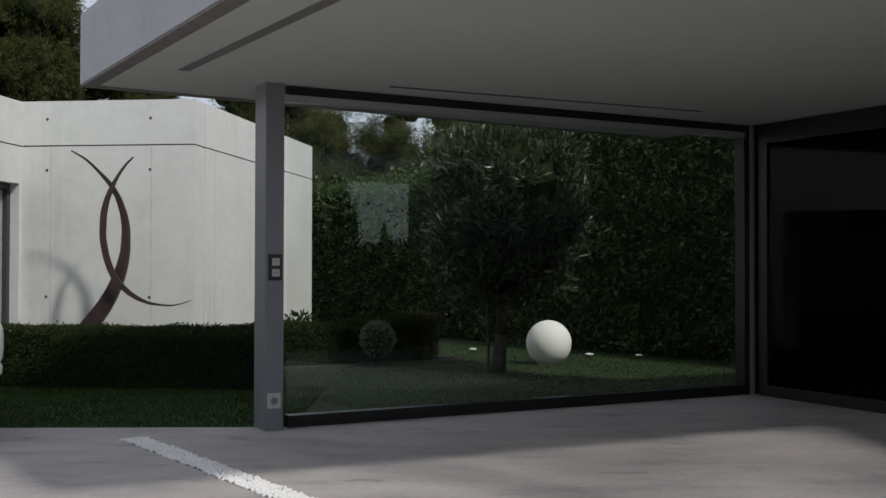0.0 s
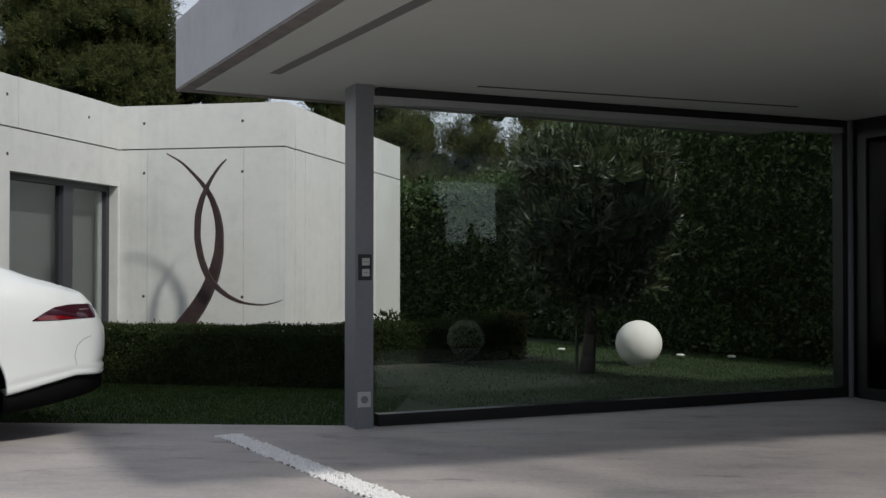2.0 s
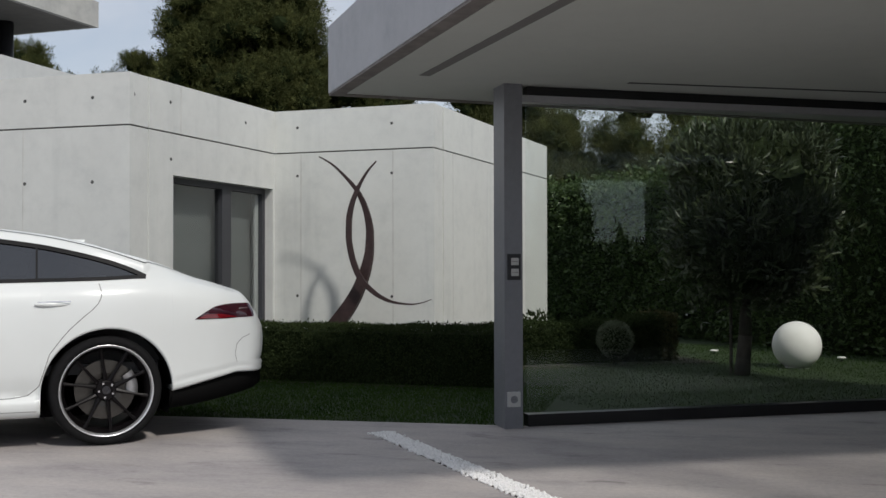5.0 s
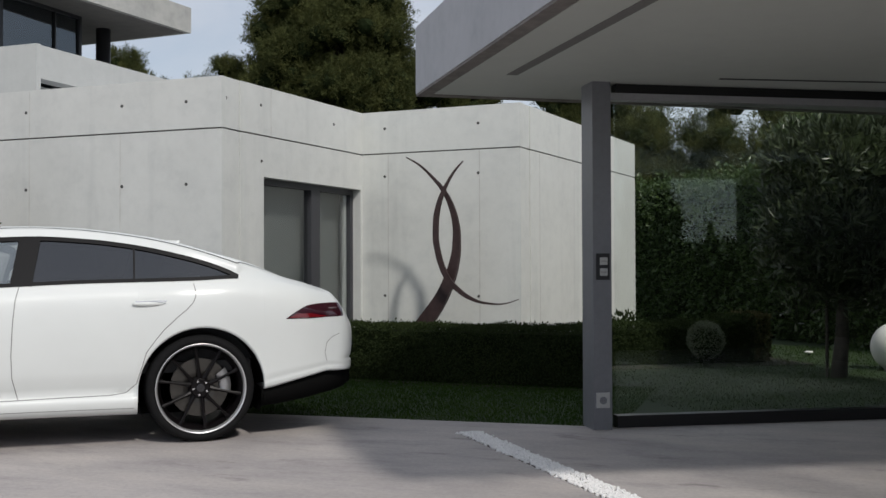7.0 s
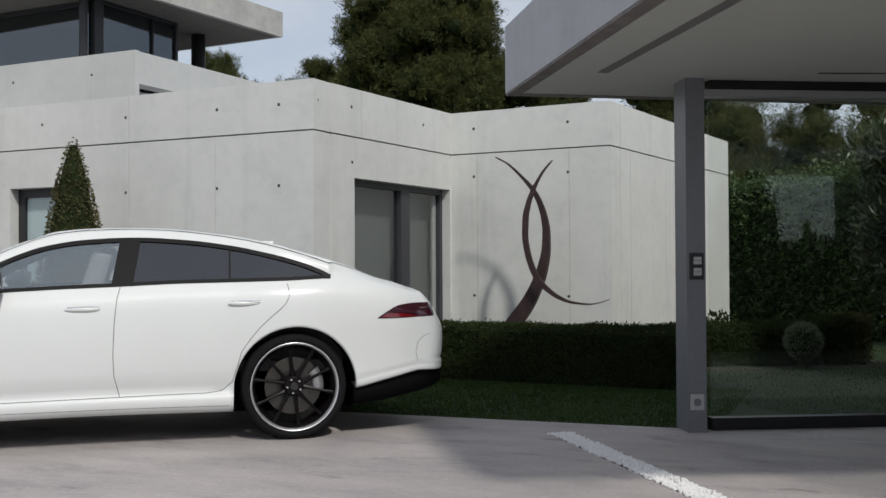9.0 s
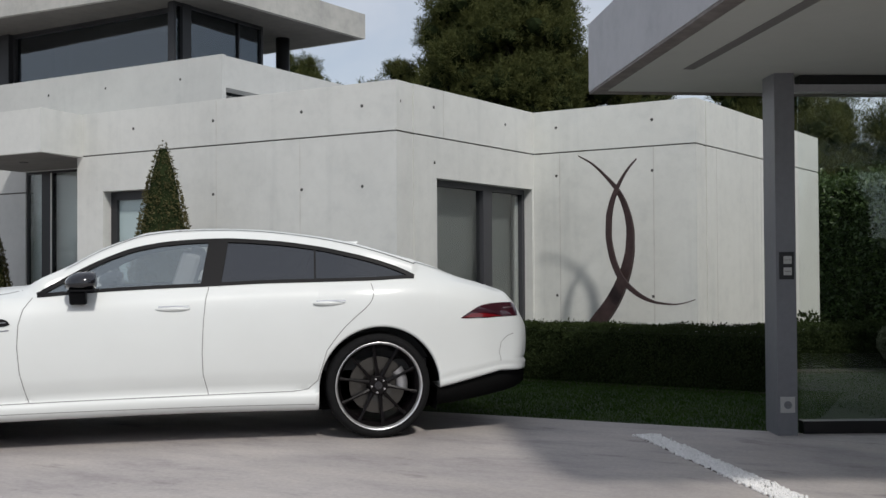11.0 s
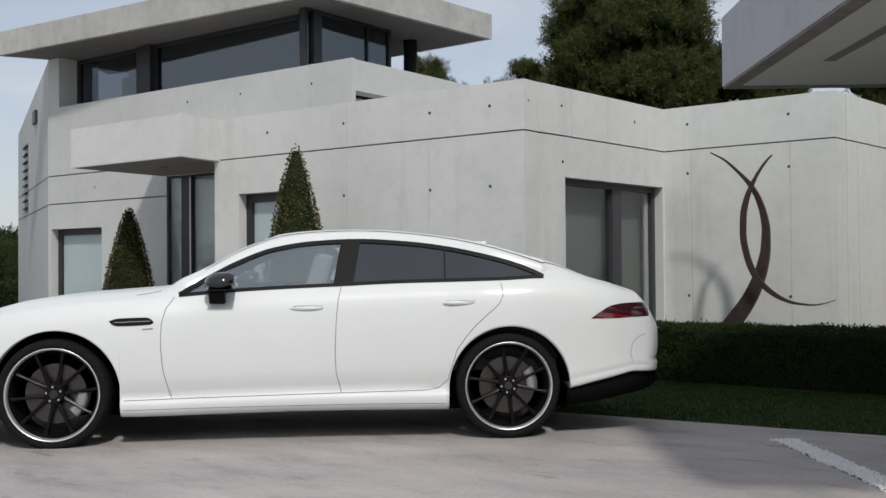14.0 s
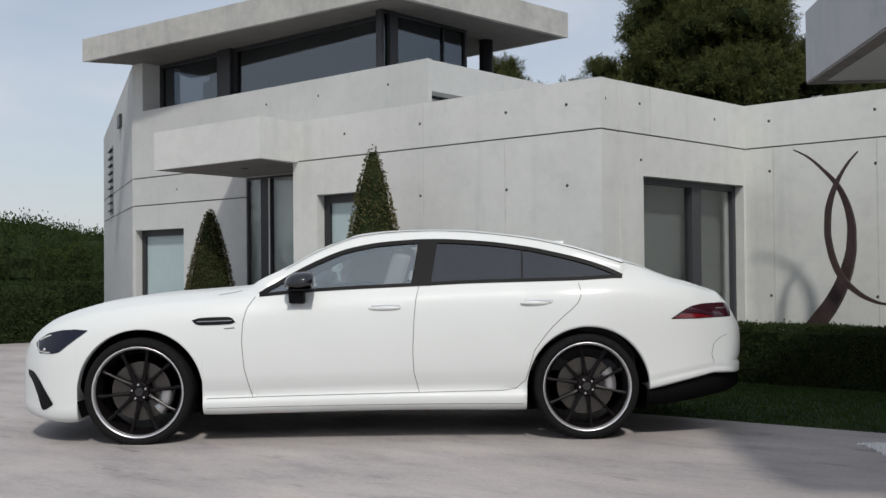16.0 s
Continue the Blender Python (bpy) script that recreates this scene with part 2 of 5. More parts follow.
class Run:
    """A straight line on the plan: from p at az degrees; u runs along it, v to its left."""

    def __init__(self, p, az):
        self.p, c, s = Vector(p), math.cos(radians(az)), math.sin(radians(az))
        self.u, self.v = Vector((c, s)), Vector((-s, c))

    def at(self, u, v=0.0):
        return self.p + self.u * u + self.v * v

    def box(self, bm, u0, u1, v0, v1, z0, z1):
        return prism(bm, [self.at(*q) for q in ((u0, v0), (u1, v0), (u1, v1), (u0, v1))], z0, z1)


def bmn():
    return bmesh.new()


def pierced(run, u0, u1, v0, v1, z0, z1, holes):
    """A wall body with rectangular openings (ua, ub, za, zb) right through it."""
    bm = bmn()
    us = sorted({u0, u1, *[h[0] for h in holes], *[h[1] for h in holes]})
    for a, b in zip(us, us[1:]):
        spans = sorted((h[2], h[3]) for h in holes if h[0] <= a + 1e-6 and h[1] >= b - 1e-6)
        z = z0
        for za, zb in spans:
            if za > z + 1e-6:
                run.box(bm, a, b, v0, v1, z, za)
            z = zb
        if z < z1 - 1e-6:
            run.box(bm, a, b, v0, v1, z, z1)
    bmesh.ops.remove_doubles(bm, verts=bm.verts, dist=1e-5)
    return bm


def cyl(bm, at, r, h, axis=(0, 0, 1), seg=16, r2=None):
    q = Vector((0, 0, 1)).rotation_difference(Vector(axis)).to_matrix().to_4x4()
    bmesh.ops.create_cone(bm, cap_ends=True, segments=seg, radius1=r, radius2=r if r2 is None else r2, depth=h, matrix=Matrix.Translation(at) @ q @ Matrix.Translation((0, 0, h / 2)))
    return bm


# ---- ground ----
bm = bmn()
prism(bm, [(-900, -900), (900, -900), (900, 900), (-900, 900)], -0.6, -0.06)
tagged(part("ground", bm, M_LAND), "wide dark green land round the house", "ground", kind="structure")

# lawn line before the hedge, the carport's glass line and its dark side wall
GLASS = Run((-1.16, 7.50), 28.0)
SIDE = Run((2.84, 9.62), -62.0)
bm = bmn()
prism(bm, [(-60, -40), (30, -40), (30, 3.0), (6.9, 1.9), (2.9, 9.66), (-1.10, 7.56), (-4.05, 7.47), (-4.5, 7.9), (-4.9, 8.9), (-4.9, 12), (-60, 12)], -0.06, 0.0)
tagged(part("driveway", bm, M_DRIVE), "pale grey brushed concrete driveway with worn patches", "driveway", kind="structure")

bm = bmn()
prism(bm, [(-4.02, 7.475), (-1.11, 7.565), (2.9, 9.67), (9, 9.0), (12, 22), (-2, 24), (-6, 16), (-4.6, 12), (-4.85, 8.8), (-4.48, 7.93)], -0.06, -0.012)
tagged(part("lawn", bm, M_LAWN), "dark green mown lawn behind the driveway", "lawn", kind="structure")

# ---- house ----
Z_SEAM, Z_TOP = 2.47, 2.96
S = Run((-4.65, 11.53), -6.5)      # wall behind the sculpture, runs to the right
D = Run((-4.65, 11.53), -97.2)     # recessed wall with the large window, runs towards the drive
L = Run((-4.985, 8.82), 176.3)     # long front wall
MM = Run((-7.99, 9.975), 176.3)    # upper wall, set back over the front wall
W = Run((-2.69, 11.31), 81.2)      # end wall of the wing

house = thing("house", (-6.0, 10.0, 0), "two-storey house of pale fair-faced concrete with flat roofs", "house")


def wall_with_band(name, run, u0, u1, v0, v1, holes, z_low=-0.05, mat=M_WALL):
    part(name, pierced(run, u0, u1, v0, v1, z_low, Z_SEAM - 0.009, holes), mat, house)
    bm = bmn()
    run.box(bm, u0 + 0.02, u1 - 0.02, *((0.022, v1 - 0.02) if v0 == 0 else (v0 + 0.02, -0.022)), Z_SEAM - 0.009, Z_SEAM + 0.007)
    part("shadow_gap", bm, M_GROOVE, house)
    bm = bmn()
    run.box(bm, u0, u1, v0, v1, Z_SEAM + 0.007, Z_TOP)
    part("parapet", bm, mat, house, bevel=0.009)


# sculpture wall: front face on v = 0, body behind it
wall_with_band("wall", S, 0.0, 1.975, 0.0, 0.3, [], mat=M_WING_LIT)
wall_with_band("wall", W, 0.305, 4.58, 0.0, 0.3, [], mat=M_WING_LIT)
# window wall: its face looks right, body to its right-hand side seen along the run
wall_with_band("wall", D, 0.0, 2.43, -0.3, 0.0, [(0.035, 2.03, 0.05, 2.055)])
wall_with_band("wall", L, 0.0, 4.45, -0.3, 0.0, [(2.85, 4.02, 0.9, 2.045)])

# upper storey and the set-back wall left of the entrance
Z_SILL, Z_SOF = 3.70, 4.48
part("wall", pierced(MM, 3.51, 6.42, -0.3, 0.0, -0.05, 2.18, [(5.03, 6.34, 0.35, 1.80)]), M_UPPER_SHADE, house)
bm = bmn()
MM.box(bm, 3.53, 6.40, -0.28, -0.02, 2.18, 2.20)
part("shadow_gap", bm, M_GROOVE, house)
bm = bmn()
MM.box(bm, 3.51, 6.42, -0.3, 0.0, 2.20, 2.62)
part("wall", bm, M_UPPER_SHADE, house)
bm = bmn()
MM.box(bm, 3.53, 6.40, -0.28, -0.02, 2.62, 2.64)
part("shadow_gap", bm, M_GROOVE, house)
bm = bmn()
MM.box(bm, 0.28, 6.42, -0.3, 0.0, 2.64, Z_SILL)
part("wall", bm, M_UPPER_SHADE, house)
bm = bmn()
MM.box(bm, 0.0, 0.28, -0.07, 0.0, 2.64, Z_SILL)
part("wall", bm, M_UPPER_SHADE, house)
bm = bmn()
MM.box(bm, 6.13, 6.42, -0.6, 0.0, Z_SILL, Z_SOF)
part("wall", bm, M_UPPER_SHADE, house)
BACK = Run(MM.at(0, 0), 86.3)
bm = bmn()
BACK.box(bm, 0.07, 2.75, 0.0, 0.22, 3.31, 3.69)
part("terrace_parapet", bm, M_UPPER_SHADE, house, bevel=0.012)
bm = bmn()
BACK.box(bm, 0.3, 2.75, 0.35, 0.6, 2.5, 3.30)
part("wall", bm, M_WALL, house)
bm = bmn()
prism(bm, [(-5.25, 9.12), (-4.97, 11.80), (-2.95, 11.62), (-2.3, 15.6), (-9.0, 16.0), (-9.35, 9.42)], 2.3, 2.62)
part("flat_roof", bm, M_SLAB, house)

# roof slab of the upper storey
bm = bmn()
prism(bm, [(-14.78, 9.73), (-8.35, 9.76), (-7.91, 13.17), (-9.65, 13.36), (-14.2, 13.75), (-14.38, 10.42)], Z_SOF, Z_SOF + 0.36)
part("roof", bm, M_ROOF, house, "thick flat concrete roof slab with deep overhang", bevel=0.015)

# thin sheet in the darkened concrete, standing in for shade under the roof
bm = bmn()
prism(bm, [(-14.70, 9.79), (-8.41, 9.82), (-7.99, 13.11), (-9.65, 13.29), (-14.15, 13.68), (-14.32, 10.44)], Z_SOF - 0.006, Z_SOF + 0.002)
part("soffit", bm, M_UNDER_SHADE, house, "concrete soffit coloured darker for the shade under it")

# canopy over the entrance
bm = bmn()
prism(bm, [(-9.29, 8.44), (-11.46, 8.585), (-11.47, 10.18), (-9.43, 10.05), (-9.43, 9.13), (-9.34, 9.12)], 2.462, 2.956)
part("canopy", bm, M_WALL, house, bevel=0.012)
# sheet below the canopy, dark in place of the shade there
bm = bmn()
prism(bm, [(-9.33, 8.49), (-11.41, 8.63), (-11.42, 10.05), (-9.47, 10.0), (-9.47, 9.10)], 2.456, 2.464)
part("soffit", bm, M_UNDER_SHADE, house, "concrete soffit coloured darker for the shade under it")

bm = bmn()
cyl(bm, (-10.35, 9.15, 2.450), 0.05, 0.007, seg=20)
part("downlight", bm, M_PLUG, house, "small dark round downlight in the canopy")

# return of the front wall beside the entrance
ENT = Run(L.at(4.45, -0.3), 86.3)
bm = bmn()
ENT.box(bm, 0.0, 0.66, -0.25, 0.0, -0.05, 2.45)
part("wall", bm, M_WALL, house)


def window(name, run, u0, u1, v, z0, z1, bars, pane_mat, label, fr=0.06, depth=0.08, backing=None, frame_mat=M_DARK):
    """A framed window in an opening: frame with stiles, sill, a pane for each field."""
    w = tagged(new(name), kind="")
    w.empty_display_size = 0.1
    w.parent = house
    w.matrix_parent_inverse = house.matrix_basis.inverted()
    w["label"] = label
    bm = bmn()
    run.box(bm, u0, u1, v, v + depth, z0, z0 + fr)
    run.box(bm, u0, u1, v, v + depth, z1 - fr, z1)
    run.box(bm, u0, u0 + fr, v, v + depth, z0 + fr, z1 - fr)
    run.box(bm, u1 - fr, u1, v, v + depth, z0 + fr, z1 - fr)
    for a, b in bars:
        run.box(bm, a, b, v - 0.01, v + depth + 0.01, z0 + fr, z1 - fr)
    part("frame", bm, frame_mat, w)
    cuts = [u0 + fr, *[q for ab in bars for q in ab], u1 - fr]
    for a, b in zip(cuts[::2], cuts[1::2]):
        bm = bmn()
        run.box(bm, a - 0.01, b + 0.01, v + depth * 0.4, v + depth * 0.4 + 0.012, z0 + fr - 0.01, z1 - fr + 0.01)
        part("pane", bm, pane_mat, w)
    # sheet behind the panes; a black one stands in for an unlit room
    if backing:
        bm = bmn()
        run.box(bm, u0, u1, v - backing[0] - 0.02, v - backing[0], z0 - 0.2, z1 + 0.2)
        part("inner_sheet", bm, backing[1], w)
    return w


window("window", D, 0.035, 2.03, -0.185, 0.05, 2.055, [(0.795, 0.975)], M_GLASS_BLIND, "wide dark grey window with one mullion and grey blind", backing=(0.10, M_CURTAIN), frame_mat=M_MULLION, fr=0.062)
bm = bmn()
D.box(bm, 0.100, 0.165, -0.180, -0.157, 0.14, 1.985)
part("curtain_edge", bm, M_WHITE, house, "pale upright curtain edge inside the window")
window("window", L, 2.85, 4.02, -0.2, 0.9, 2.045, [], M_FROST, "dark framed window with frosted pane", fr=0.1)
window("window", MM, 5.03, 6.34, -0.2, 0.35, 1.80, [], M_FROST, "dark framed window with frosted pane", fr=0.1)
window("window", MM, 4.52, 6.13, -0.40, Z_SILL, Z_SOF, [], M_GLASS_SOLAR, "dark upper ribbon window", backing=(0.9, M_CURTAIN))
# its black backing paints the room behind the panes dark
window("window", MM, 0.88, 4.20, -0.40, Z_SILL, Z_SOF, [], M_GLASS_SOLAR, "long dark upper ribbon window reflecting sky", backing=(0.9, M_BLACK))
bm = bmn()
MM.box(bm, 4.20, 4.52, -0.39, -0.25, Z_SILL, Z_SOF)
part("window_post", bm, M_DARK, house)
bm = bmn()
MM.box(bm, 0.86, 0.99, -0.39, -0.24, Z_SILL, Z_SOF)
part("window_post", bm, M_DARK, house)
bm = bmn()
MM.box(bm, 4.60, 5.32, -0.62, -0.58, Z_SILL + 0.02, Z_SILL + 0.44)
part("inner_panel", bm, M_WHITE, house, "pale panel low inside the upper window")
bm = bmn()
MM.box(bm, 0.88, 6.13, -0.60, -0.30, Z_SILL - 0.06, Z_SILL - 0.002)
part("inner_sill", bm, M_UPPER_SHADE, house)
GL2 = Run((-8.86, 10.10), 86.3)
window("window", GL2, 0.03, 1.73, 0.0, Z_SILL - 0.4, Z_SOF, [], M_GLASS_SOLAR, "dark terrace window under the roof reflecting blue sky", fr=0.045)
# black sheet in place of the unlit room behind the terrace window
bm = bmn()
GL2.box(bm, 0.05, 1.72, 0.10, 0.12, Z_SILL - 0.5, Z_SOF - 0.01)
part("inner_sheet", bm, M_BLACK, house)
bm = bmn()
prism(bm, [(-10.3, 13.0), (-14.2, 13.2), (-14.2, 13.4), (-10.3, 13.2)], 2.4, Z_SOF - 0.01)
part("wall", bm, M_UPPER_SHADE, house)
# dark lintel added behind the canopy, closing a light gap over the entrance
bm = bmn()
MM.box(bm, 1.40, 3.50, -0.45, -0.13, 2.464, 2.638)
part("lintel", bm, M_UNDER_SHADE, house)
bm = bmn()
cyl(bm, (-8.93, 12.55, 2.62), 0.10, Z_SOF - 2.62, seg=20)
part("roof_column", bm, M_DARK, house, "slim dark round column", True)
# the pale backing sheet stands in for a bright reflection in the panes
window("entrance", MM, 1.46, 3.51, -0.065, 0.0, 2.463, [(2.985, 3.195)], M_GLASS_BLIND, "tall glazed entrance with dark frame and pale sheet for its reflection", backing=(0.06, M_REFLECT_SHEET), fr=0.03, depth=0.05)
bm = bmn()
MM.box(bm, 2.990, 3.010, -0.004, 0.006, 0.03, 2.43)
part("door_strip", bm, M_WHITE, house, "thin bright edge strip on the entrance mullion")

# tie holes left by the shuttering, on the faces of the walls
def tie_hole(run, u, z, out, v=0.0):
    bm = bmn()
    p = run.at(u, v)
    n = run.v * out
    cyl(bm, (p.x - n.x * 0.01, p.y - n.y * 0.01, z), 0.019, 0.013, (n.x, n.y, 0), 14, 0.016)
    part("tie_hole", bm, M_PLUG, house)


for u in (0.30, 1.475):
    for z in (0.815, 2.20, 2.76):
        tie_hole(S, u, z, -1)
for u, z in ((0.65, 2.75), (2.08, 2.77), (2.66, 2.76), (2.07, 2.21)):
    tie_hole(D, u, z, 1)
for u in (0.40, 1.145, 2.335, 3.53):
    for z in (1.945, 2.735):
        if u < 3 or z > 2:
            tie_hole(L, u, z, 1)
for u, z in ((0.67, 3.46), (1.97, 3.47), (3.05, 3.47), (5.2, 2.4)):
    tie_hole(MM, u, z, 1)

# upright joints between the shuttering panels
for run, u, out, z1 in ((S, 0.345, -1, 2.455), (S, 1.49, -1, 2.455), (S, 0.36, -1, 0), (W, 0.6, -1, 2.455), (W, 2.1, -1, 2.455), (L, 1.165, 1, 2.455), (L, 2.29, 1, 2.455), (MM, 3.6, 1, 0)):
    if z1:
        bm = bmn()
        run.box(bm, u - 0.005, u + 0.005, -0.0015 if out < 0 else 0.0, 0.0 if out < 0 else 0.0015, 0.0, z1)
        part("form_joint", bm, M_JOINT, house)
for run, u, out in ((L, 2.29, 1), (D, 1.9, 1)):
    bm = bmn()
    run.box(bm, u - 0.005, u + 0.005, 0.0, 0.0015, 2.485, Z_TOP - 0.01)
    part("form_joint", bm, M_JOINT, house)

# ---- carport ----
A, B = Vector((-2.635, 7.58)), Vector((-0.18, 3.67))
Z_CEIL = 2.455
C2 = Vector((5.1, 6.30))
C1 = A + 5.75 * Vector((math.cos(radians(32.5)), math.sin(radians(32.5))))
carport = thing("carport", (0, 7.4, 0), "open carport with thick flat concrete roof and glass back wall", "carport")
bm = bmn()
prism(bm, [A, B, C2, C1], Z_CEIL + 0.012, Z_CEIL + 0.52)
part("roof_slab", bm, M_SLAB, carport, "smooth grey concrete roof slab", bevel=0.01)
# soffit set in from the rim, leaving a shallow drip edge; recessed light slots stay open
bm = bmn()
ctr = (A + B + C1 + C2) / 4
prism(bm, [p + (ctr - p).normalized() * 0.15 for p in (A, B, C2, C1)], Z_CEIL, Z_CEIL + 0.010)
part("soffit", bm, M_SOFFIT, carport, "plain warm grey plastered soffit")
for pa, pb, w0 in ((A, B, 0.0), (C1, A, 0.0)):
    dv = (pb - pa).normalized()
    r = Run(pa, math.degrees(math.atan2(dv.y, dv.x)))
    bm = bmn()
    r.box(bm, 0.0 if pa is A else 0.1, (pb - pa).length - (0.11 if pb is A else 0.0), 0.004, 0.105, Z_CEIL - 0.006, Z_CEIL + 0.011)
    part("drip_edge", bm, M_DRIP, carport, "brown-stained drip edge under the slab")
bm = bmn()
prism(bm, [(4.9, 6.15), (5.0, 2.12), (9.5, 4.0), (9.3, 8.6), (4.3, 8.9), (3.45, 8.82)], Z_CEIL + 0.02, Z_CEIL + 0.53)
part("roof_slab", bm, M_SLAB, carport, "roof slab over the dark side building")


def slot(a, b, wdt):
    d = (b - a).normalized()
    r = Run(a, math.degrees(math.atan2(d.y, d.x)))
    bm = bmn()
    r.box(bm, 0, (b - a).length, -wdt / 2, wdt / 2, Z_CEIL - 0.004, Z_CEIL + 0.004)
    part("light_slot", bm, M_PLUG if wdt < 0.05 else M_GROOVE, carport, "long recessed slot in the soffit")


slot(Vector((-1.73, 6.95)), Vector((0.30, 3.77)), 0.075)
slot(Vector((-0.39, 7.56)), Vector((2.15, 8.74)), 0.035)
part("column", GLASS.box(bmn(), -0.140, -0.004, -0.064, 0.176, 0.0, Z_CEIL), M_STEEL, carport, "grey painted rectangular steel column", bevel=0.004)
bm = bmn()
GLASS.box(bm, -0.120, -0.022, -0.076, -0.064, 1.055, 1.240)
plate = part("switch_plate", bm, M_DARK, carport, "dark double switch plate", bevel=0.004)
for z in (1.083, 1.160):
    bm = bmn()
    GLASS.box(bm, -0.094, -0.040, -0.084, -0.077, z, z + 0.052)
    part("switch", bm, M_SWITCH, plate, "pale rocker switch", bevel=0.003)
    bm = bmn()
    GLASS.box(bm, -0.088, -0.046, -0.086, -0.084, z + 0.024, z + 0.028)
    part("rocker_line", bm, M_GROOVE, plate)
bm = bmn()
GLASS.box(bm, -0.122, -0.026, -0.076, -0.064, 0.155, 0.262)
sock = part("socket", bm, M_SWITCH, carport, "pale wall socket", bevel=0.004)
bm = bmn()
cp = GLASS.at(-0.074, -0.076)
cyl(bm, (cp.x, cp.y, 0.208), 0.027, 0.003, (-GLASS.v.x, -GLASS.v.y, 0), 24)
part("socket_well", bm, M_STEEL, sock, "round grey socket well")
bm = bmn()
for du in (-0.009, 0.009):
    cp = GLASS.at(-0.074 + du, -0.079)
    cyl(bm, (cp.x, cp.y, 0.208), 0.004, 0.001, (-GLASS.v.x, -GLASS.v.y, 0), 10)
part("socket_hole", bm, M_GROOVE, sock)
# glass back wall: sill, head, end post, one great pane
gw = thing("glass_wall", (0.8, 8.5, 0), "large frameless glass wall with black sill and head", "glass wall", kind="structure")
bm = bmn()
GLASS.box(bm, 0.06, 4.50, 0.0, 0.10, 0.0, 0.085)
part("window_sill", bm, M_BLACK, gw)
bm = bmn()
GLASS.box(bm, 0.06, 4.50, 0.0, 0.10, 2.385, Z_CEIL - 0.002)
part("head_frame", bm, M_BLACK, gw)
bm = bmn()
GLASS.box(bm, 0.002, 4.42, -0.02, 0.07, 2.335, 2.385)
part("head_rail", bm, M_RAIL, gw, "grey aluminium head rail")
bm = bmn()
GLASS.box(bm, 4.40, 4.50, -0.02, 0.10, 0.085, 2.385)
part("end_post", bm, M_BLACK, gw)
bm = bmn()
GLASS.box(bm, 4.46, 4.49, -0.055, -0.02, 0.0, Z_CEIL - 0.002)
part("corner_bead", bm, M_STEEL, gw)
bm = bmn()
GLASS.box(bm, 0.06, 4.41, 0.04, 0.052, 0.08, 2.386)
pane = part("pane", bm, M_GLASS, gw)
pane.visible_shadow = False
# dark side wall of panels and dark glass
sw = thing("side_wall", (3.8, 7.6, 0), "black panelled side wall with dark reflecting glass door", "wall", kind="structure")
bm = bmn()
SIDE.box(bm, 0.0, 7.1, 0.0, 0.25, 0.0, Z_CEIL - 0.002)
part("panel", bm, M_BLACK, sw)
bm = bmn()
SIDE.box(bm, 0.20, 2.4, -0.02, 0.0, 0.10, 2.27)
part("pane", bm, M_GLASS_SIDE, sw)
bm = bmn()
SIDE.box(bm, 0.10, 0.20, -0.04, 0.0, 0.0, 2.36)
SIDE.box(bm, 0.20, 2.4, -0.04, 0.0, 2.27, 2.36)
SIDE.box(bm, 0.20, 2.4, -0.04, 0.0, 0.0, 0.10)
part("frame", bm, M_BLACK, sw)
bm = bmn()
SIDE.box(bm, 1.1, 7.1, 0.252, 3.4, 0.0, Z_CEIL + 0.40)
part("building_core", bm, M_BLACK, sw)
# end wall of the main house, running back from the corner with a falling top
END = Run(MM.at(6.42, 0), 150.0)
p0, p1, th = END.at(0.02), END.at(5.5), END.v * -0.3
bm = bmn()
vs = [bm.verts.new((q.x, q.y, z)) for q, z in ((p0, -0.05), (p1, -0.05), (p1, 3.94), (p0, 4.46), (p0 + th, -0.05), (p1 + th, -0.05), (p1 + th, 3.94), (p0 + th, 4.46))]
for f in ((0, 1, 2, 3), (7, 6, 5, 4), (0, 4, 5, 1), (1, 5, 6, 2), (2, 6, 7, 3), (3, 7, 4, 0)):
    bm.faces.new([vs[i] for i in f])
bmesh.ops.recalc_face_normals(bm, faces=bm.faces)
part("wall", bm, M_UPPER_SHADE, house)
for z in (2.19, 2.63):
    bm = bmn()
    END.box(bm, 0.02, 5.4, 0.0, 0.003, z - 0.012, z + 0.008)
    part("shadow_gap", bm, M_GROOVE, house)
for u0, u1, z0, z1 in ((3.35, 4.0, 2.25, 3.55), (1.65, 2.05, 3.70, 3.92)):
    bm = bmn()
    END.box(bm, u0, u1, 0.0, 0.006, z0, z1)
    slit = part("slit_window", bm, M_BLACK, house, "dark slatted slit window")
    for k in range(9):
        zz = z0 + (z1 - z0) * (k + 0.5) / 9
        bm = bmn()
        END.box(bm, u0, u1, 0.006, 0.05, zz - 0.012, zz + 0.012)
        part("slat", bm, M_DARK, slit)

# ---- car: a long white fastback, lofted from its section lines ----
M_CAR = plain("white_car_paint", (0.670, 0.692, 0.682), 0.5, 0.0, 0.4, 0.015, 3, spec=0.35)
M_TYRE = plain("tyre_rubber", (0.009, 0.009, 0.0095), 0.85, 0, 0, 0.2, 30, 0.15, spec=0.15)
M_TRIM = plain("gloss_black_trim", (0.006, 0.006, 0.007), 0.45, 0, 0.0, spec=0.12)
M_RIM = plain("black_wheel_paint", (0.006, 0.005, 0.0055), 0.30, 0.0, 0.0, spec=0.14)
M_GLOSS = plain("gloss_black_paint", (0.006, 0.006, 0.009), 0.10, 0, 0.95, spec=0.4)
M_CHROME = plain("polished_metal", (0.62, 0.62, 0.63), 0.22, 1.0)
M_LIP = plain("machined_rim_metal", (0.74, 0.74, 0.75), 0.30, 0.8, 0, 0.05, 30)
M_DISC = plain("brake_disc_metal", (0.085, 0.080, 0.074), 0.30, 0.9)
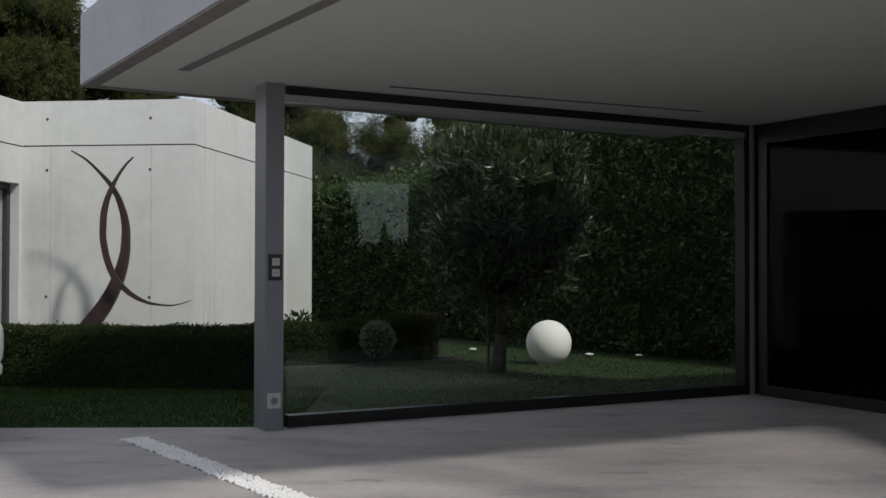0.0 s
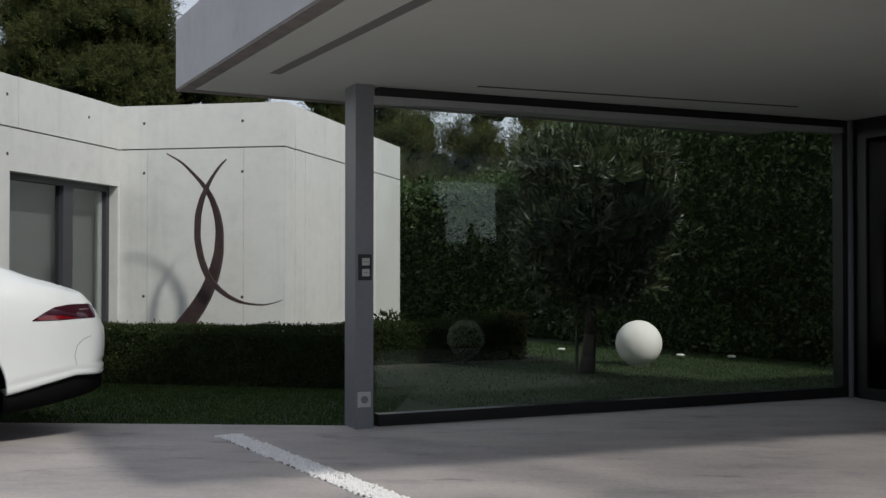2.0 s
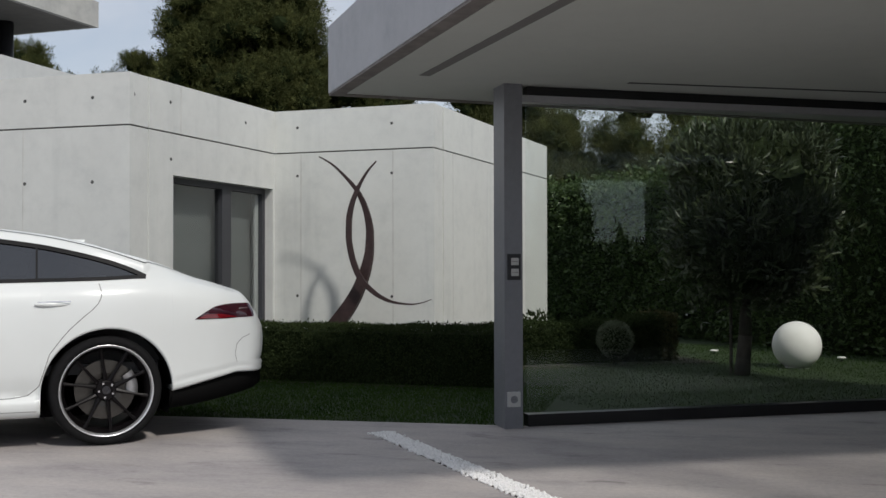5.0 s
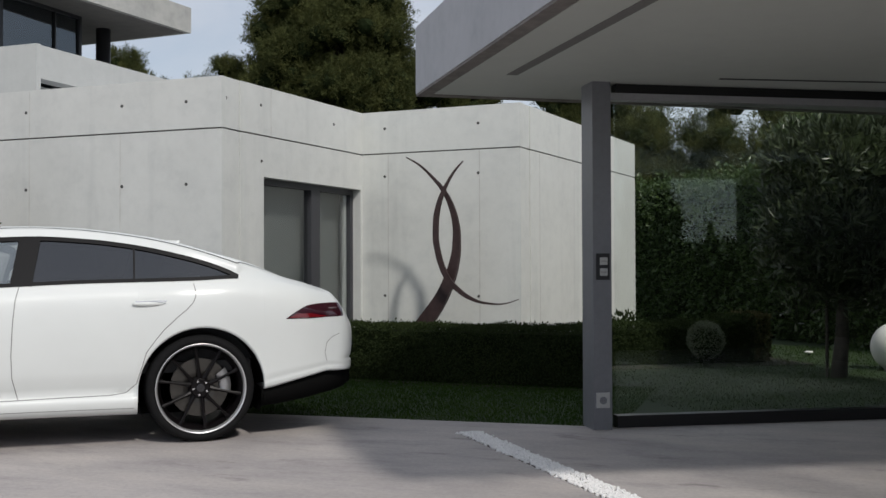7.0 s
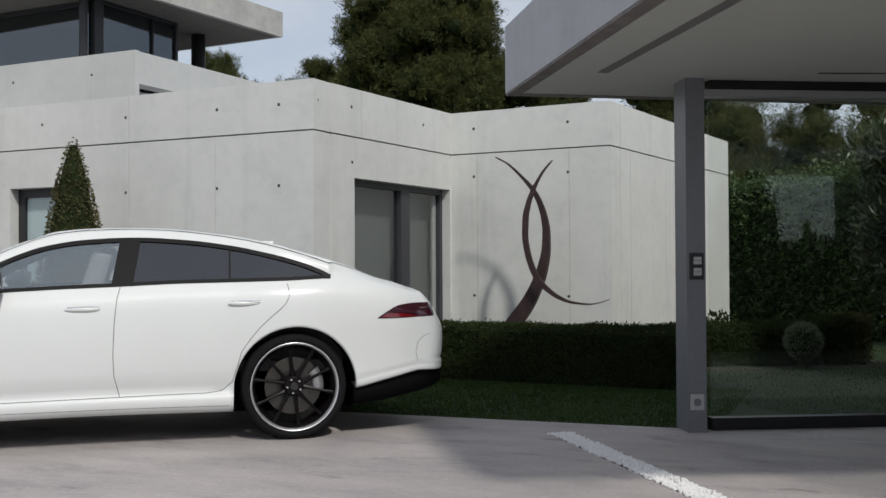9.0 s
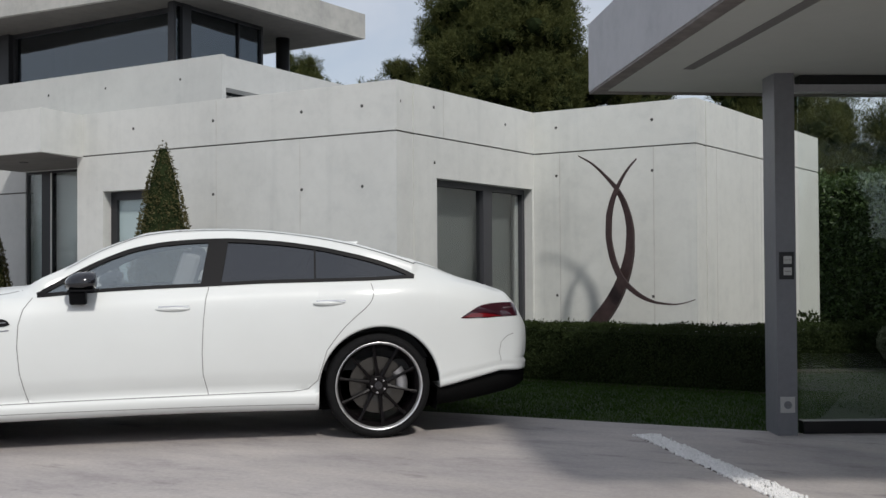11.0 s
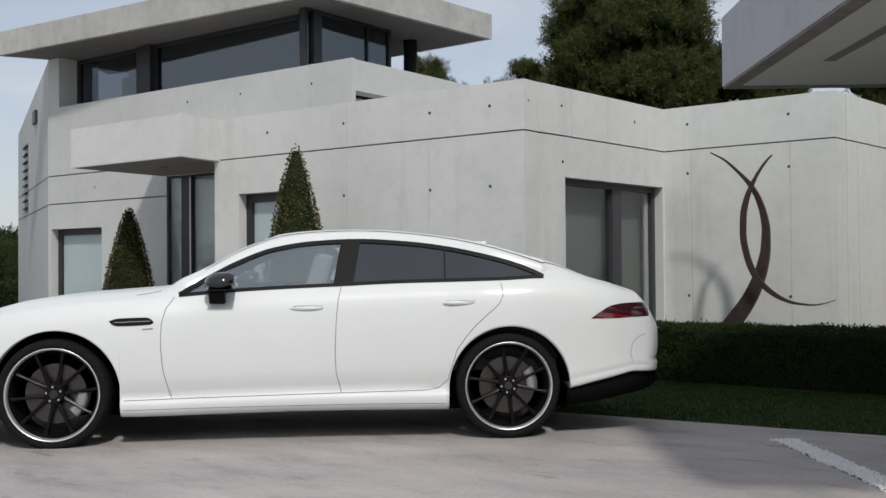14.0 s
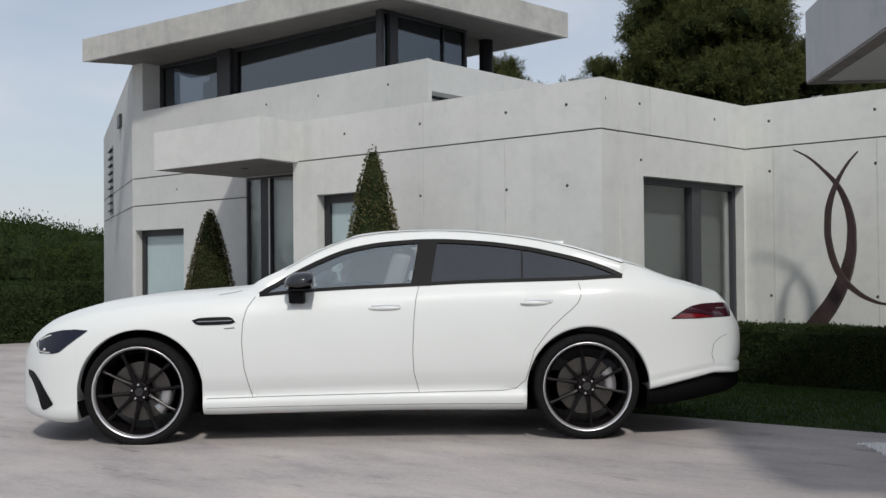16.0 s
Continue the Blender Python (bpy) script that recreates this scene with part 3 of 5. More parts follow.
M_CALIPER = plain("grey_caliper", (0.40, 0.40, 0.41), 0.30, 0.8)
M_LINER = plain("wheel_arch_liner", (0.005, 0.005, 0.005), 0.95, spec=0.05)
M_SEAT = plain("grey_leather", (0.30, 0.30, 0.30), 0.6)
M_CABIN = plain("dark_cabin_trim", (0.035, 0.035, 0.037), 0.7)
M_SHUT = plain("shut_line", (0.24, 0.24, 0.24), 0.8)
M_REDLAMP = plain("red_lamp_lens", (0.16, 0.006, 0.010), 0.12, 0, 1.0, 0.15, 8)
M_REDDARK = plain("smoked_red_lens", (0.036, 0.004, 0.010), 0.1, 0, 1.0)
M_LENS = plain("smoked_headlamp_lens", (0.008, 0.009, 0.020), 0.08, 0, 0.25, spec=0.25)
M_CGLASS = glass("car_side_glass", (0.86, 0.89, 0.89), base=0.30, cast=(0.90, 0.99, 1.0))
M_CGLASS_DARK = glass("privacy_glass", (0.06, 0.062, 0.07), base=0.12, cast=(0.92, 0.96, 1.0))


def curve(pts):
    """A smooth function through points (x, y), without overshoot."""
    xs, ys = np.array([p[0] for p in pts], float), np.array([p[1] for p in pts], float)
    d = np.diff(ys) / np.diff(xs)
    m = np.concatenate([[d[0]], np.where(d[1:] * d[:-1] > 0, 2 * d[1:] * d[:-1] / (d[1:] + d[:-1] + 1e-12), 0), [d[-1]]])

    def f(x):
        x = min(max(x, xs[0]), xs[-1])
        i = min(max(int(np.searchsorted(xs, x)) - 1, 0), len(xs) - 2)
        h = xs[i + 1] - xs[i]
        t = (x - xs[i]) / h
        return float((2 * t ** 3 - 3 * t * t + 1) * ys[i] + (t ** 3 - 2 * t * t + t) * h * m[i] + (3 * t * t - 2 * t ** 3) * ys[i + 1] + (t ** 3 - t * t) * h * m[i + 1])

    return f


MID = 0.97                      # half the car's width
X_REAR = 3.86                   # from here the tail closes
XF, XR, Z_ARCH, Z_HUB = 0.02, 3.006, 0.343, 0.353
X_FRONT_HUB, X_REAR_HUB = 0.006, 2.997
ARCH_R = {XF: 0.418, XR: 0.410}
inset = curve([(-0.97, 0.60), (-0.93, 0.44), (-0.87, 0.33), (-0.80, 0.24), (-0.68, 0.13), (-0.5, 0.045), (-0.35, 0.012), (0.0, -0.012), (0.45, -0.006), (1.0, 0.028), (2.0, 0.032), (2.5, 0.012), (2.98, -0.022), (3.4, -0.004), (3.7, 0.022), (3.86, 0.05)])
belt = curve([(-0.97, 0.61), (-0.85, 0.685), (-0.7, 0.755), (-0.5, 0.82), (-0.25, 0.88), (0.1, 0.927), (0.45, 0.955), (0.79, 0.977), (1.18, 1.008), (1.49, 1.024), (1.87, 1.039), (2.25, 1.055), (2.64, 1.063), (2.98, 1.071), (3.22, 1.082), (3.5, 1.055), (3.7, 1.015), (3.86, 0.975)])
rail = curve([(-0.97, 0.640), (-0.86, 0.738), (-0.8, 0.770), (-0.683, 0.822), (-0.566, 0.862), (-0.41, 0.906), (-0.253, 0.945), (-0.019, 0.978), (0.216, 0.997), (0.452, 1.014), (0.688, 1.036), (0.806, 1.092), (1.003, 1.188), (1.161, 1.277), (1.319, 1.343), (1.478, 1.392), (1.715, 1.415), (1.952, 1.421), (2.19, 1.414), (2.428, 1.391), (2.666, 1.358), (2.904, 1.307), (3.142, 1.238), (3.38, 1.168), (3.618, 1.080), (3.78, 1.036), (3.86, 1.000)])
wtop = curve([(0.77, 0.980), (0.937, 1.077), (1.093, 1.165), (1.249, 1.238), (1.405, 1.293), (1.639, 1.334), (1.888, 1.350), (1.99, 1.352), (2.302, 1.335), (2.576, 1.300), (2.811, 1.251), (3.045, 1.187), (3.20, 1.125), (3.26, 1.092)])
hem = curve([(-0.97, 0.20), (-0.8, 0.165), (-0.5, 0.14), (-0.38, 0.15), (0.42, 0.19), (0.6, 0.188), (1.7, 0.200), (2.58, 0.197), (3.38, 0.322), (3.6, 0.372), (3.86, 0.432)])
tail_x = curve([(0.30, 4.02), (0.43, 4.080), (0.495, 4.088), (0.512, 4.066), (0.53, 4.084), (0.65, 4.092), (0.72, 4.088), (0.80, 4.056), (0.90, 3.998), (0.965, 3.942), (1.0, 3.905)])


def section(x):
    """Control points (y, z) of the near half section, from under the sill to the roof's middle."""
    w, b, r, z0 = inset(x), belt(x), rail(x), hem(x)
    H = b - z0
    mid = min(1.0, max(0.0, (x + 0.5) / 0.9)) * min(1.0, max(0.0, (3.75 - x) / 0.5))
    mid *= min(1.0, max(0.0, (3.45 - x) / 0.4))
    rear = min(1.0, max(0.0, (x - 3.1) / 0.4))
    pts = [(w + 0.34, z0 + 0.01), (w + 0.07 - 0.052 * rear, z0), (w + 0.012 - 0.004 * rear, z0 + 0.06 * H), (w + 0.012 * mid, z0 + 0.13 * H), (w + 0.038 * mid, z0 + 0.17 * H),
           (w + 0.009 * mid, z0 + 0.285 * H), (w, z0 + 0.46 * H), (w + 0.004, z0 + 0.67 * H), (w + 0.026, z0 + 0.86 * H)]
    yb = w + 0.085
    pts.append((yb, b))
    if 0.77 <= x <= 3.26:
        zt = max(wtop(x), b + 0.004)
    else:
        zt = b + 0.45 * max(0.0, r - b)
    cab = min(1.0, max(0.0, (r - b) / 0.12))
    yw = yb + (zt - b) * 0.60 + 0.10 * (1 - cab)
    yr = yw + 0.075 + 0.11 * (1 - cab)
    pts += [(yw, zt), (yr, max(r, zt + 0.004)), ((yr + MID) / 2, max(r, zt) + 0.010), (MID, max(r, zt) + 0.014)]
    return pts


SUB = [1, 2, 2, 2, 2, 3, 4, 4, 4, 4, 3, 3, 3]


def dense(pts):
    """Sections refined by a Catmull-Rom curve; control rows keep their places."""
    out = []
    n = len(pts)
    for i in range(n - 1):
        p0, p1, p2, p3 = pts[max(i - 1, 0)], pts[i], pts[i + 1], pts[min(i + 2, n - 1)]
        straight = i in (0, 9)
        for k in range(SUB[i]):
            t = k / SUB[i]
            if straight:
                out.append(tuple(a + (b - a) * t for a, b in zip(p1, p2)))
            else:
                out.append(tuple(0.5 * (2 * b + (c - a) * t + (2 * a - 5 * b + 4 * c - d) * t * t + (3 * b - a - 3 * c + d) * t ** 3) for a, b, c, d in zip(p0, p1, p2, p3)))
    out.append(pts[-1])
    return out


ROW_BELT, ROW_WTOP, ROW_RAIL = sum(SUB[:9]), sum(SUB[:10]), sum(SUB[:11])


def arch(x):
    z = 0.0
    for h in (XF, XR):
        if abs(x - h) < ARCH_R[h]:
            z = max(z, Z_ARCH + math.sqrt(ARCH_R[h] ** 2 - (x - h) ** 2))
    return z


def body_station(x):
    a, ctl = arch(x), section(x if x > -0.5 else -0.5 + (x + 0.5) / 0.92)
    rows = dense(ctl)
    if a <= ctl[1][1]:
        return [(x, y, z) for y, z in rows]
    z0, b = ctl[1][1], ctl[9][1]
    side = rows[SUB[0]:ROW_BELT + 1]
    out = [(x, ctl[1][0] + 0.006, a + 0.002)]
    for k, (y, z) in enumerate(rows[SUB[0]:], SUB[0]):
        if k <= ROW_BELT:
            t = a + (z - z0) * (b - a) / (b - z0)
            for (ya, za), (yb, zb) in zip(side, side[1:]):
                if za <= t <= zb + 1e-9 and zb > za:
                    y = ya + (yb - ya) * (t - za) / (zb - za)
                    break
            out.append((x, y + (0.010 if k == SUB[0] else 0), t))
        else:
            out.append((x, y, z))
    return out


def tail_station(k):
    base = dense(section(X_REAR))
    pull = 0.012 * k + 0.17 * k ** 4
    return [(X_REAR + (tail_x(min(z, 1.0)) - X_REAR) * (k ** 0.8) + 0.05 * max(0, (y - 0.15)) * k, min(y + pull * (1 - (y - 0.05) / (MID - 0.05)), MID), z) for y, z in base]


def side_y(x, z):
    """How far in the body's side lies at length x and height z."""
    rows = tail_station(min(1.0, ((x - X_REAR) / max(0.01, tail_x(z) - X_REAR)) ** 1.25)) if x > X_REAR else body_station(x)
    rows = [(q[1], q[2]) for q in rows[SUB[0]:ROW_RAIL + 1]]
    for (ya, za), (yb, zb) in zip(rows, rows[1:]):
        if za <= z <= zb and zb > za:
            return ya + (yb - ya) * (z - za) / (zb - za)
    return rows[0][0] if z < rows[0][1] else rows[-1][0]


xs = set(np.linspace(-0.932, X_REAR, 130).round(4))
for h in (XF, XR):
    r_a = ARCH_R[h]
    xs = {x for x in xs if abs(x - h) > r_a + 0.03}
    xs |= {round(h + r_a * math.sin(t), 5) for t in np.linspace(-math.pi / 2, math.pi / 2, 45)}
    xs |= {h - r_a - 0.004, h + r_a + 0.004}
xs = sorted(xs)
stations = [body_station(x) for x in xs] + [tail_station(k) for k in np.linspace(0, 1, 9)[1:]]
X_OF = [s[0][0] for s in stations]
NBODY = len(xs)

car = thing("car", (-5.99, 4.29, 0), "long white four-door fastback car with black multi-spoke wheels", "car", rz=38.6)


def local(name, bm, material, parent=None, label="", smooth=False, bevel=0.0):
    """A part given in the car's own coordinates."""
    p = parent or car
    ob = part(name, bm, material, None, label, smooth, bevel)
    ob.parent = p
    return ob


def flip(bm):
    """A copy of bm mirrored to the far side."""
    b2 = bm.copy()
    for v in b2.verts:
        v.co.y = 2 * MID - v.co.y
    bmesh.ops.reverse_faces(b2, faces=b2.faces)
    return b2


def loft(rows_from, rows_to, x_keep):
    bm = bmn()
    for side in (0, 1):
        grid = [[bm.verts.new((x, y if side == 0 else 2 * MID - y, z)) for x, y, z in s] for s in stations]
        for i in range(len(grid) - 1):
            for j in range(rows_from, rows_to):
                if x_keep(i, j):
                    q = (grid[i][j], grid[i + 1][j], grid[i + 1][j + 1], grid[i][j + 1])
                    bm.faces.new(q if side == 0 else q[::-1])
        if rows_from == 0:
            for g, flipit in ((grid[0], side == 0), (grid[-1], side == 1)):
                for j in range(len(g) - 1):
                    mids = [bm.verts.new((g[j + e].co.x + (-0.035 if g is grid[0] else 0.045), MID, g[j + e].co.z)) for e in (0, 1)]
                    q = (g[j], g[j + 1], mids[1], mids[0])
                    try:
                        bm.faces.new(q if flipit else q[::-1])
                    except ValueError:
                        pass
    bmesh.ops.remove_doubles(bm, verts=bm.verts, dist=0.0006)
    loose = [v for v in bm.verts if not v.link_faces]
    bmesh.ops.delete(bm, geom=loose, context="VERTS")
    return bm


NR = len(stations[0]) - 1
WIN0, WIN1 = 0.82, 3.24


def is_side_window(i, j):
    return ROW_BELT <= j < ROW_WTOP and i + 1 < NBODY and X_OF[i] >= WIN0 - 0.03 and X_OF[i + 1] <= WIN1 + 0.02


def is_screen(i, j):
    return j >= ROW_RAIL and i + 1 < NBODY and (0.72 <= X_OF[i] and X_OF[i + 1] <= 1.42 or 2.95 <= X_OF[i] and X_OF[i + 1] <= 3.72)


ROW_SILL = sum(SUB[:4]) - 1


def panel_of(i, j):
    """Which lifted-out panel of the shell a patch belongs to."""
    x = (X_OF[i] + X_OF[i + 1]) / 2
    z = (stations[i][j][2] + stations[i][j + 1][2]) / 2
    if i + 1 >= NBODY:
        return "body"
    if 0.31 < z and ROW_SILL <= j < ROW_BELT:
        if float(np.interp(z, [0.31, 0.36, 0.5, 0.66, 0.8, 0.9, 0.98], [0.762, 0.745, 0.71, 0.695, 0.70, 0.725, 0.775])) < x < 1.85:
            return "front_door"
        if 1.85 <= x < float(np.interp(z, [0.32, 0.40, 0.50, 0.60, 0.69, 0.75, 0.83, 0.875, 0.915, 1.05], [2.42, 2.585, 2.615, 2.645, 2.71, 2.76, 2.845, 2.90, 2.938, 2.955])):
            return "rear_door"
    if j >= ROW_WTOP and -0.72 < x < 0.70:
        return "bonnet"
    if x < -0.42 and j < ROW_WTOP:
        return "front_bumper"
    return "body"


def shell(i, j):
    return not is_side_window(i, j) and not is_screen(i, j)


def halves(bm):
    """The near and the far half of a paired panel."""
    b2 = bm.copy()
    bmesh.ops.delete(bm, geom=[f for f in bm.faces if f.calc_center_median().y > MID], context="FACES")
    bmesh.ops.delete(b2, geom=[f for f in b2.faces if f.calc_center_median().y <= MID], context="FACES")
    return bm, b2


body = local("body", loft(0, NR, lambda i, j: shell(i, j) and panel_of(i, j) == "body"), M_CAR, None, "smooth white painted body shell", True)
for nm, lab in (("bonnet", "long white bonnet"), ("front_bumper", "white front bumper and fender")):
    local(nm, loft(1 if nm == "bonnet" else 1, NR, lambda i, j: shell(i, j) and panel_of(i, j) == nm), M_CAR, None, lab, True)
for nm in ("front_door", "rear_door"):
    for b in halves(loft(1, NR, lambda i, j: shell(i, j) and panel_of(i, j) == nm)):
        local(nm, b, M_CAR, None, "white " + nm.replace("_", " "), True)
local("windscreen", loft(0 + ROW_RAIL, NR, lambda i, j: is_screen(i, j)), M_CGLASS_DARK, None, "dark tinted screens", True)


def skin(lower, upper, x0, x1, lift, nx=40, nz=6):
    """A patch lying on the car's near side between two curves z(x), lifted off it."""
    bm = bmn()
    g = []
    for i in range(nx + 1):
        x = x0 + (x1 - x0) * i / nx
        za, zb = lower(x), upper(x)
        g.append([bm.verts.new((x, side_y(x, za + (zb - za) * j / nz) - lift, za + (zb - za) * j / nz)) for j in range(nz + 1)])
    for i in range(nx):
        for j in range(nz):
            bm.faces.new((g[i][j], g[i + 1][j], g[i + 1][j + 1], g[i][j + 1]))
    bmesh.ops.remove_doubles(bm, verts=bm.verts, dist=0.0004)
    return bm


def ribbon(pts, width, lift=0.0015, steps=6):
    """A narrow strip on the near side along points (x, z)."""
    line = []
    for (xa, za), (xb, zb) in zip(pts, pts[1:]):
        for k in range(steps):
            line.append((xa + (xb - xa) * k / steps, za + (zb - za) * k / steps))
    line.append(pts[-1])
    bm = bmn()
    g = []
    for i, (x, z) in enumerate(line):
        a, b = line[max(i - 1, 0)], line[min(i + 1, len(line) - 1)]
        d = Vector((b[0] - a[0], b[1] - a[1]))
        if d.length < 1e-9:
            continue
        n = Vector((-d.y, d.x)).normalized() * width / 2
        g.append([bm.verts.new((x + s * n.x, side_y(x + s * n.x, z + s * n.y) - lift, z + s * n.y)) for s in (-1, 1)])
    for a, b in zip(g, g[1:]):
        bm.faces.new((a[0], b[0], b[1], a[1]))
    return bm


def both(name, bm, material, label="", smooth=True):
    other = flip(bm)
    local(name, bm, material, None, label, smooth)
    local(name, other, material, None, label, smooth)


# side glass in its black surround
lowz = lambda x: belt(x) + 0.004
hiz = lambda x: max(wtop(x) - 0.010, belt(x) + 0.006)
both("front_window", skin(lambda x: lowz(x) + 0.010, lambda x: max(hiz(x) - 0.012, lowz(x) + 0.011), 0.86, 1.905, -0.006), M_CGLASS, "clear front side window")
both("rear_window", skin(lambda x: lowz(x) + 0.010, lambda x: max(hiz(x) - 0.012, lowz(x) + 0.011), 1.92, 3.23, -0.006), M_CGLASS_DARK, "dark tinted rear side window")
both("door_pillar", ribbon([((1.80 + 1.975) / 2, lowz(1.9)), ((1.895 + 1.985) / 2, hiz(1.94))], 0.13, 0.002, 10), M_TRIM, "black pillar trim", False)
edge_t = [(x, hiz(x) + 0.002) for x in np.linspace(0.80, 3.25, 40)]
edge_b = [(x, lowz(x) + 0.002) for x in np.linspace(0.80, 3.25, 40)]
both("window_trim", ribbon(edge_t, 0.028, 0.003, 1), M_TRIM)
both("window_trim", ribbon(edge_b, 0.024, 0.003, 1), M_TRIM)
both("window_divider", ribbon([(2.575, lowz(2.57)), (2.585, hiz(2.58))], 0.012, 0.002, 6), M_TRIM)

# dark strip along each edge of the roof
bm = bmn()
edge_rows = []
for st in stations:
    if 0.95 < st[0][0] < 3.55:
        p, q = Vector(st[ROW_RAIL - 1]), Vector(st[ROW_RAIL])
        d = (q - p).normalized()
        o = Vector((0, -d.z, d.y)) * 0.003
        edge_rows.append([bm.verts.new(p + o), bm.verts.new(p + o + d * 0.011)])
for a, b in zip(edge_rows, edge_rows[1:]):
    bm.faces.new((a[0], b[0], b[1], a[1]))
both("roof_strip", bm, M_TRIM, "thin black roof strip", False)

# shut lines of the doors
front_line = [(0.775, 0.972), (0.725, 0.90), (0.70, 0.80), (0.695, 0.66), (0.71, 0.50), (0.745, 0.36), (0.762, 0.308)]
mid_line = [(1.876, 1.030), (1.855, 0.95), (1.84, 0.80), (1.832, 0.60), (1.838, 0.46), (1.873, 0.322)]
rear_line = [(2.950, 1.045), (2.960, 1.00), (2.960, 0.96), (2.938, 0.915), (2.90, 0.875), (2.845, 0.83), (2.76, 0.75), (2.71, 0.69), (2.645, 0.60), (2.615, 0.50), (2.585, 0.40), (2.52, 0.343), (2.42, 0.330)]
sill_line = [(0.46, 0.300), (1.2, 0.312), (1.9, 0.323), (2.42, 0.330)]
for pts in (front_line, mid_line, rear_line, sill_line):
    both("shut_line", ribbon(pts, 0.0055, 0.0012), M_SHUT, "", False)
both("shut_line", ribbon([(0.46, 0.238), (1.2, 0.243), (1.9, 0.246), (2.57, 0.243)], 0.004, 0.0012), M_SHUT, "", False)
both("shut_line", ribbon([(0.52, 0.985), (0.62, 1.0), (0.70, 1.02)], 0.005, 0.0015), M_SHUT, "", False)
both("shut_line", ribbon([(3.86, 0.50), (3.845, 0.56), (3.86, 0.63), (3.90, 0.67), (3.95, 0.69)], 0.004, 0.0012), M_SHUT, "", False)


def handle(x0, z):
    bm = bmn()
    bmesh.ops.create_uvsphere(bm, u_segments=24, v_segments=10, radius=1.0, matrix=Matrix.Translation((x0, side_y(x0, z) - 0.004, z)) @ Matrix.Diagonal((0.112, 0.016, 0.0165, 1)))
    both("door_handle", bm, M_CAR, "flush handle in body colour")
    both("handle_strip", ribbon([(x0 - 0.09, z + 0.014), (x0, z + 0.018), (x0 + 0.108, z + 0.017)], 0.007, 0.020), M_CHROME, "thin chrome strip", False)


handle(1.645, 0.890)
handle(2.665, 0.916)

# vent behind the front wheel, with a bright bar
vent_lo = curve([(0.368, 0.818), (0.395, 0.795), (0.43, 0.788), (0.62, 0.794), (0.652, 0.806)])
vent_hi = curve([(0.368, 0.822), (0.43, 0.838), (0.60, 0.842), (0.632, 0.832), (0.652, 0.809)])
both("side_vent", skin(vent_lo, vent_hi, 0.368, 0.652, 0.004, 32, 3), M_TRIM, "black side vent")
both("vent_bar", ribbon([(0.40, 0.812), (0.5, 0.815), (0.63, 0.819)], 0.006, 0.009), M_STEEL, "slim grey vent bar", False)
both("badge", ribbon([(0.580, 0.764), (0.648, 0.769)], 0.008, 0.002), M_STEEL, "small grey badge", False)

# lamps
lamp_lo = curve([(3.565, 0.800), (3.70, 0.800), (3.86, 0.806), (4.0, 0.812)])
lamp_hi = curve([(3.565, 0.803), (3.64, 0.850), (3.72, 0.888), (3.84, 0.903), (3.94, 0.905), (4.0, 0.87)])
both("tail_lamp", skin(lamp_lo, lamp_hi, 3.565, 3.985, 0.004, 40, 6), M_REDDARK, "smoked dark red tail lamp")
both("lamp_strip", skin(lambda x: lamp_lo(x) + 0.005, lambda x: lamp_lo(x) + 0.007 + min(0.026, 0.5 * (x - 3.59), 0.22 * (3.86 - x)), 3.59, 3.86, 0.007, 24, 3), M_REDLAMP, "red lamp strip")
head_lo = lambda x: float(np.interp(x, [-0.735, -0.69, -0.58, -0.53, -0.44, -0.33], [0.66, 0.604, 0.604, 0.615, 0.680, 0.758]))
head_hi = lambda x: float(np.interp(x, [-0.735, -0.70, -0.63, -0.52, -0.42, -0.33], [0.675, 0.698, 0.738, 0.760, 0.767, 0.761]))
both("headlamp", skin(head_lo, head_hi, -0.735, -0.331, 0.005, 40, 6), M_LENS, "dark glossy headlamp")
bm = bmn()
cyl(bm, (-0.645, side_y(-0.645, 0.628) - 0.008, 0.628), 0.013, 0.004, (0, -1, 0), 16)
both("lamp_projector", bm, M_CHROME)
both("lamp_element", ribbon([(-0.718, 0.690), (-0.706, 0.640), (-0.690, 0.618), (-0.640, 0.611), (-0.600, 0.612)], 0.010, 0.008), M_SWITCH, "grey inner light bar", False)
both("lamp_element", ribbon([(-0.700, 0.690), (-0.650, 0.712), (-0.600, 0.728)], 0.010, 0.008), M_SWITCH, "grey inner light bar", False)
both("lamp_badge", ribbon([(3.875, 0.868), (3.945, 0.872)], 0.007, 0.008), M_CHROME, "small bright mark", False)
in_lo = curve([(-0.81, 0.45), (-0.77, 0.42), (-0.71, 0.33), (-0.655, 0.225), (-0.575, 0.262)])
in_hi = curve([(-0.81, 0.485), (-0.76, 0.480), (-0.70, 0.44), (-0.63, 0.35), (-0.575, 0.278)])
both("air_inlet", skin(in_lo, in_hi, -0.81, -0.575, 0.004, 24, 4), M_TRIM, "black bumper air inlet")

# mirror on its stalk: a rounded cap cut flat behind, a lower lip, a foot on the door
bm = bmn()
bmesh.ops.create_uvsphere(bm, u_segments=36, v_segments=20, radius=1.0)
for v in bm.verts:
    x, y, z = v.co
    k = 1.0 if z > 0 else 0.62
    sq = 1.0 + 0.10 * abs(x * z)
    v.co = Vector((1.095 + 0.112 * x * sq, 0.0 + 0.095 * y, 1.062 + 0.074 * z * k * sq + 0.010 * x))
    if v.co.x > 1.172:
        v.co.x = 1.172 + (v.co.x - 1.172) * 0.2
cap_far = flip(bm)
for b in (bm, cap_far):
    local("wing_mirror", b, M_GLOSS, None, "gloss black wing mirror", True)
bm = bmn()
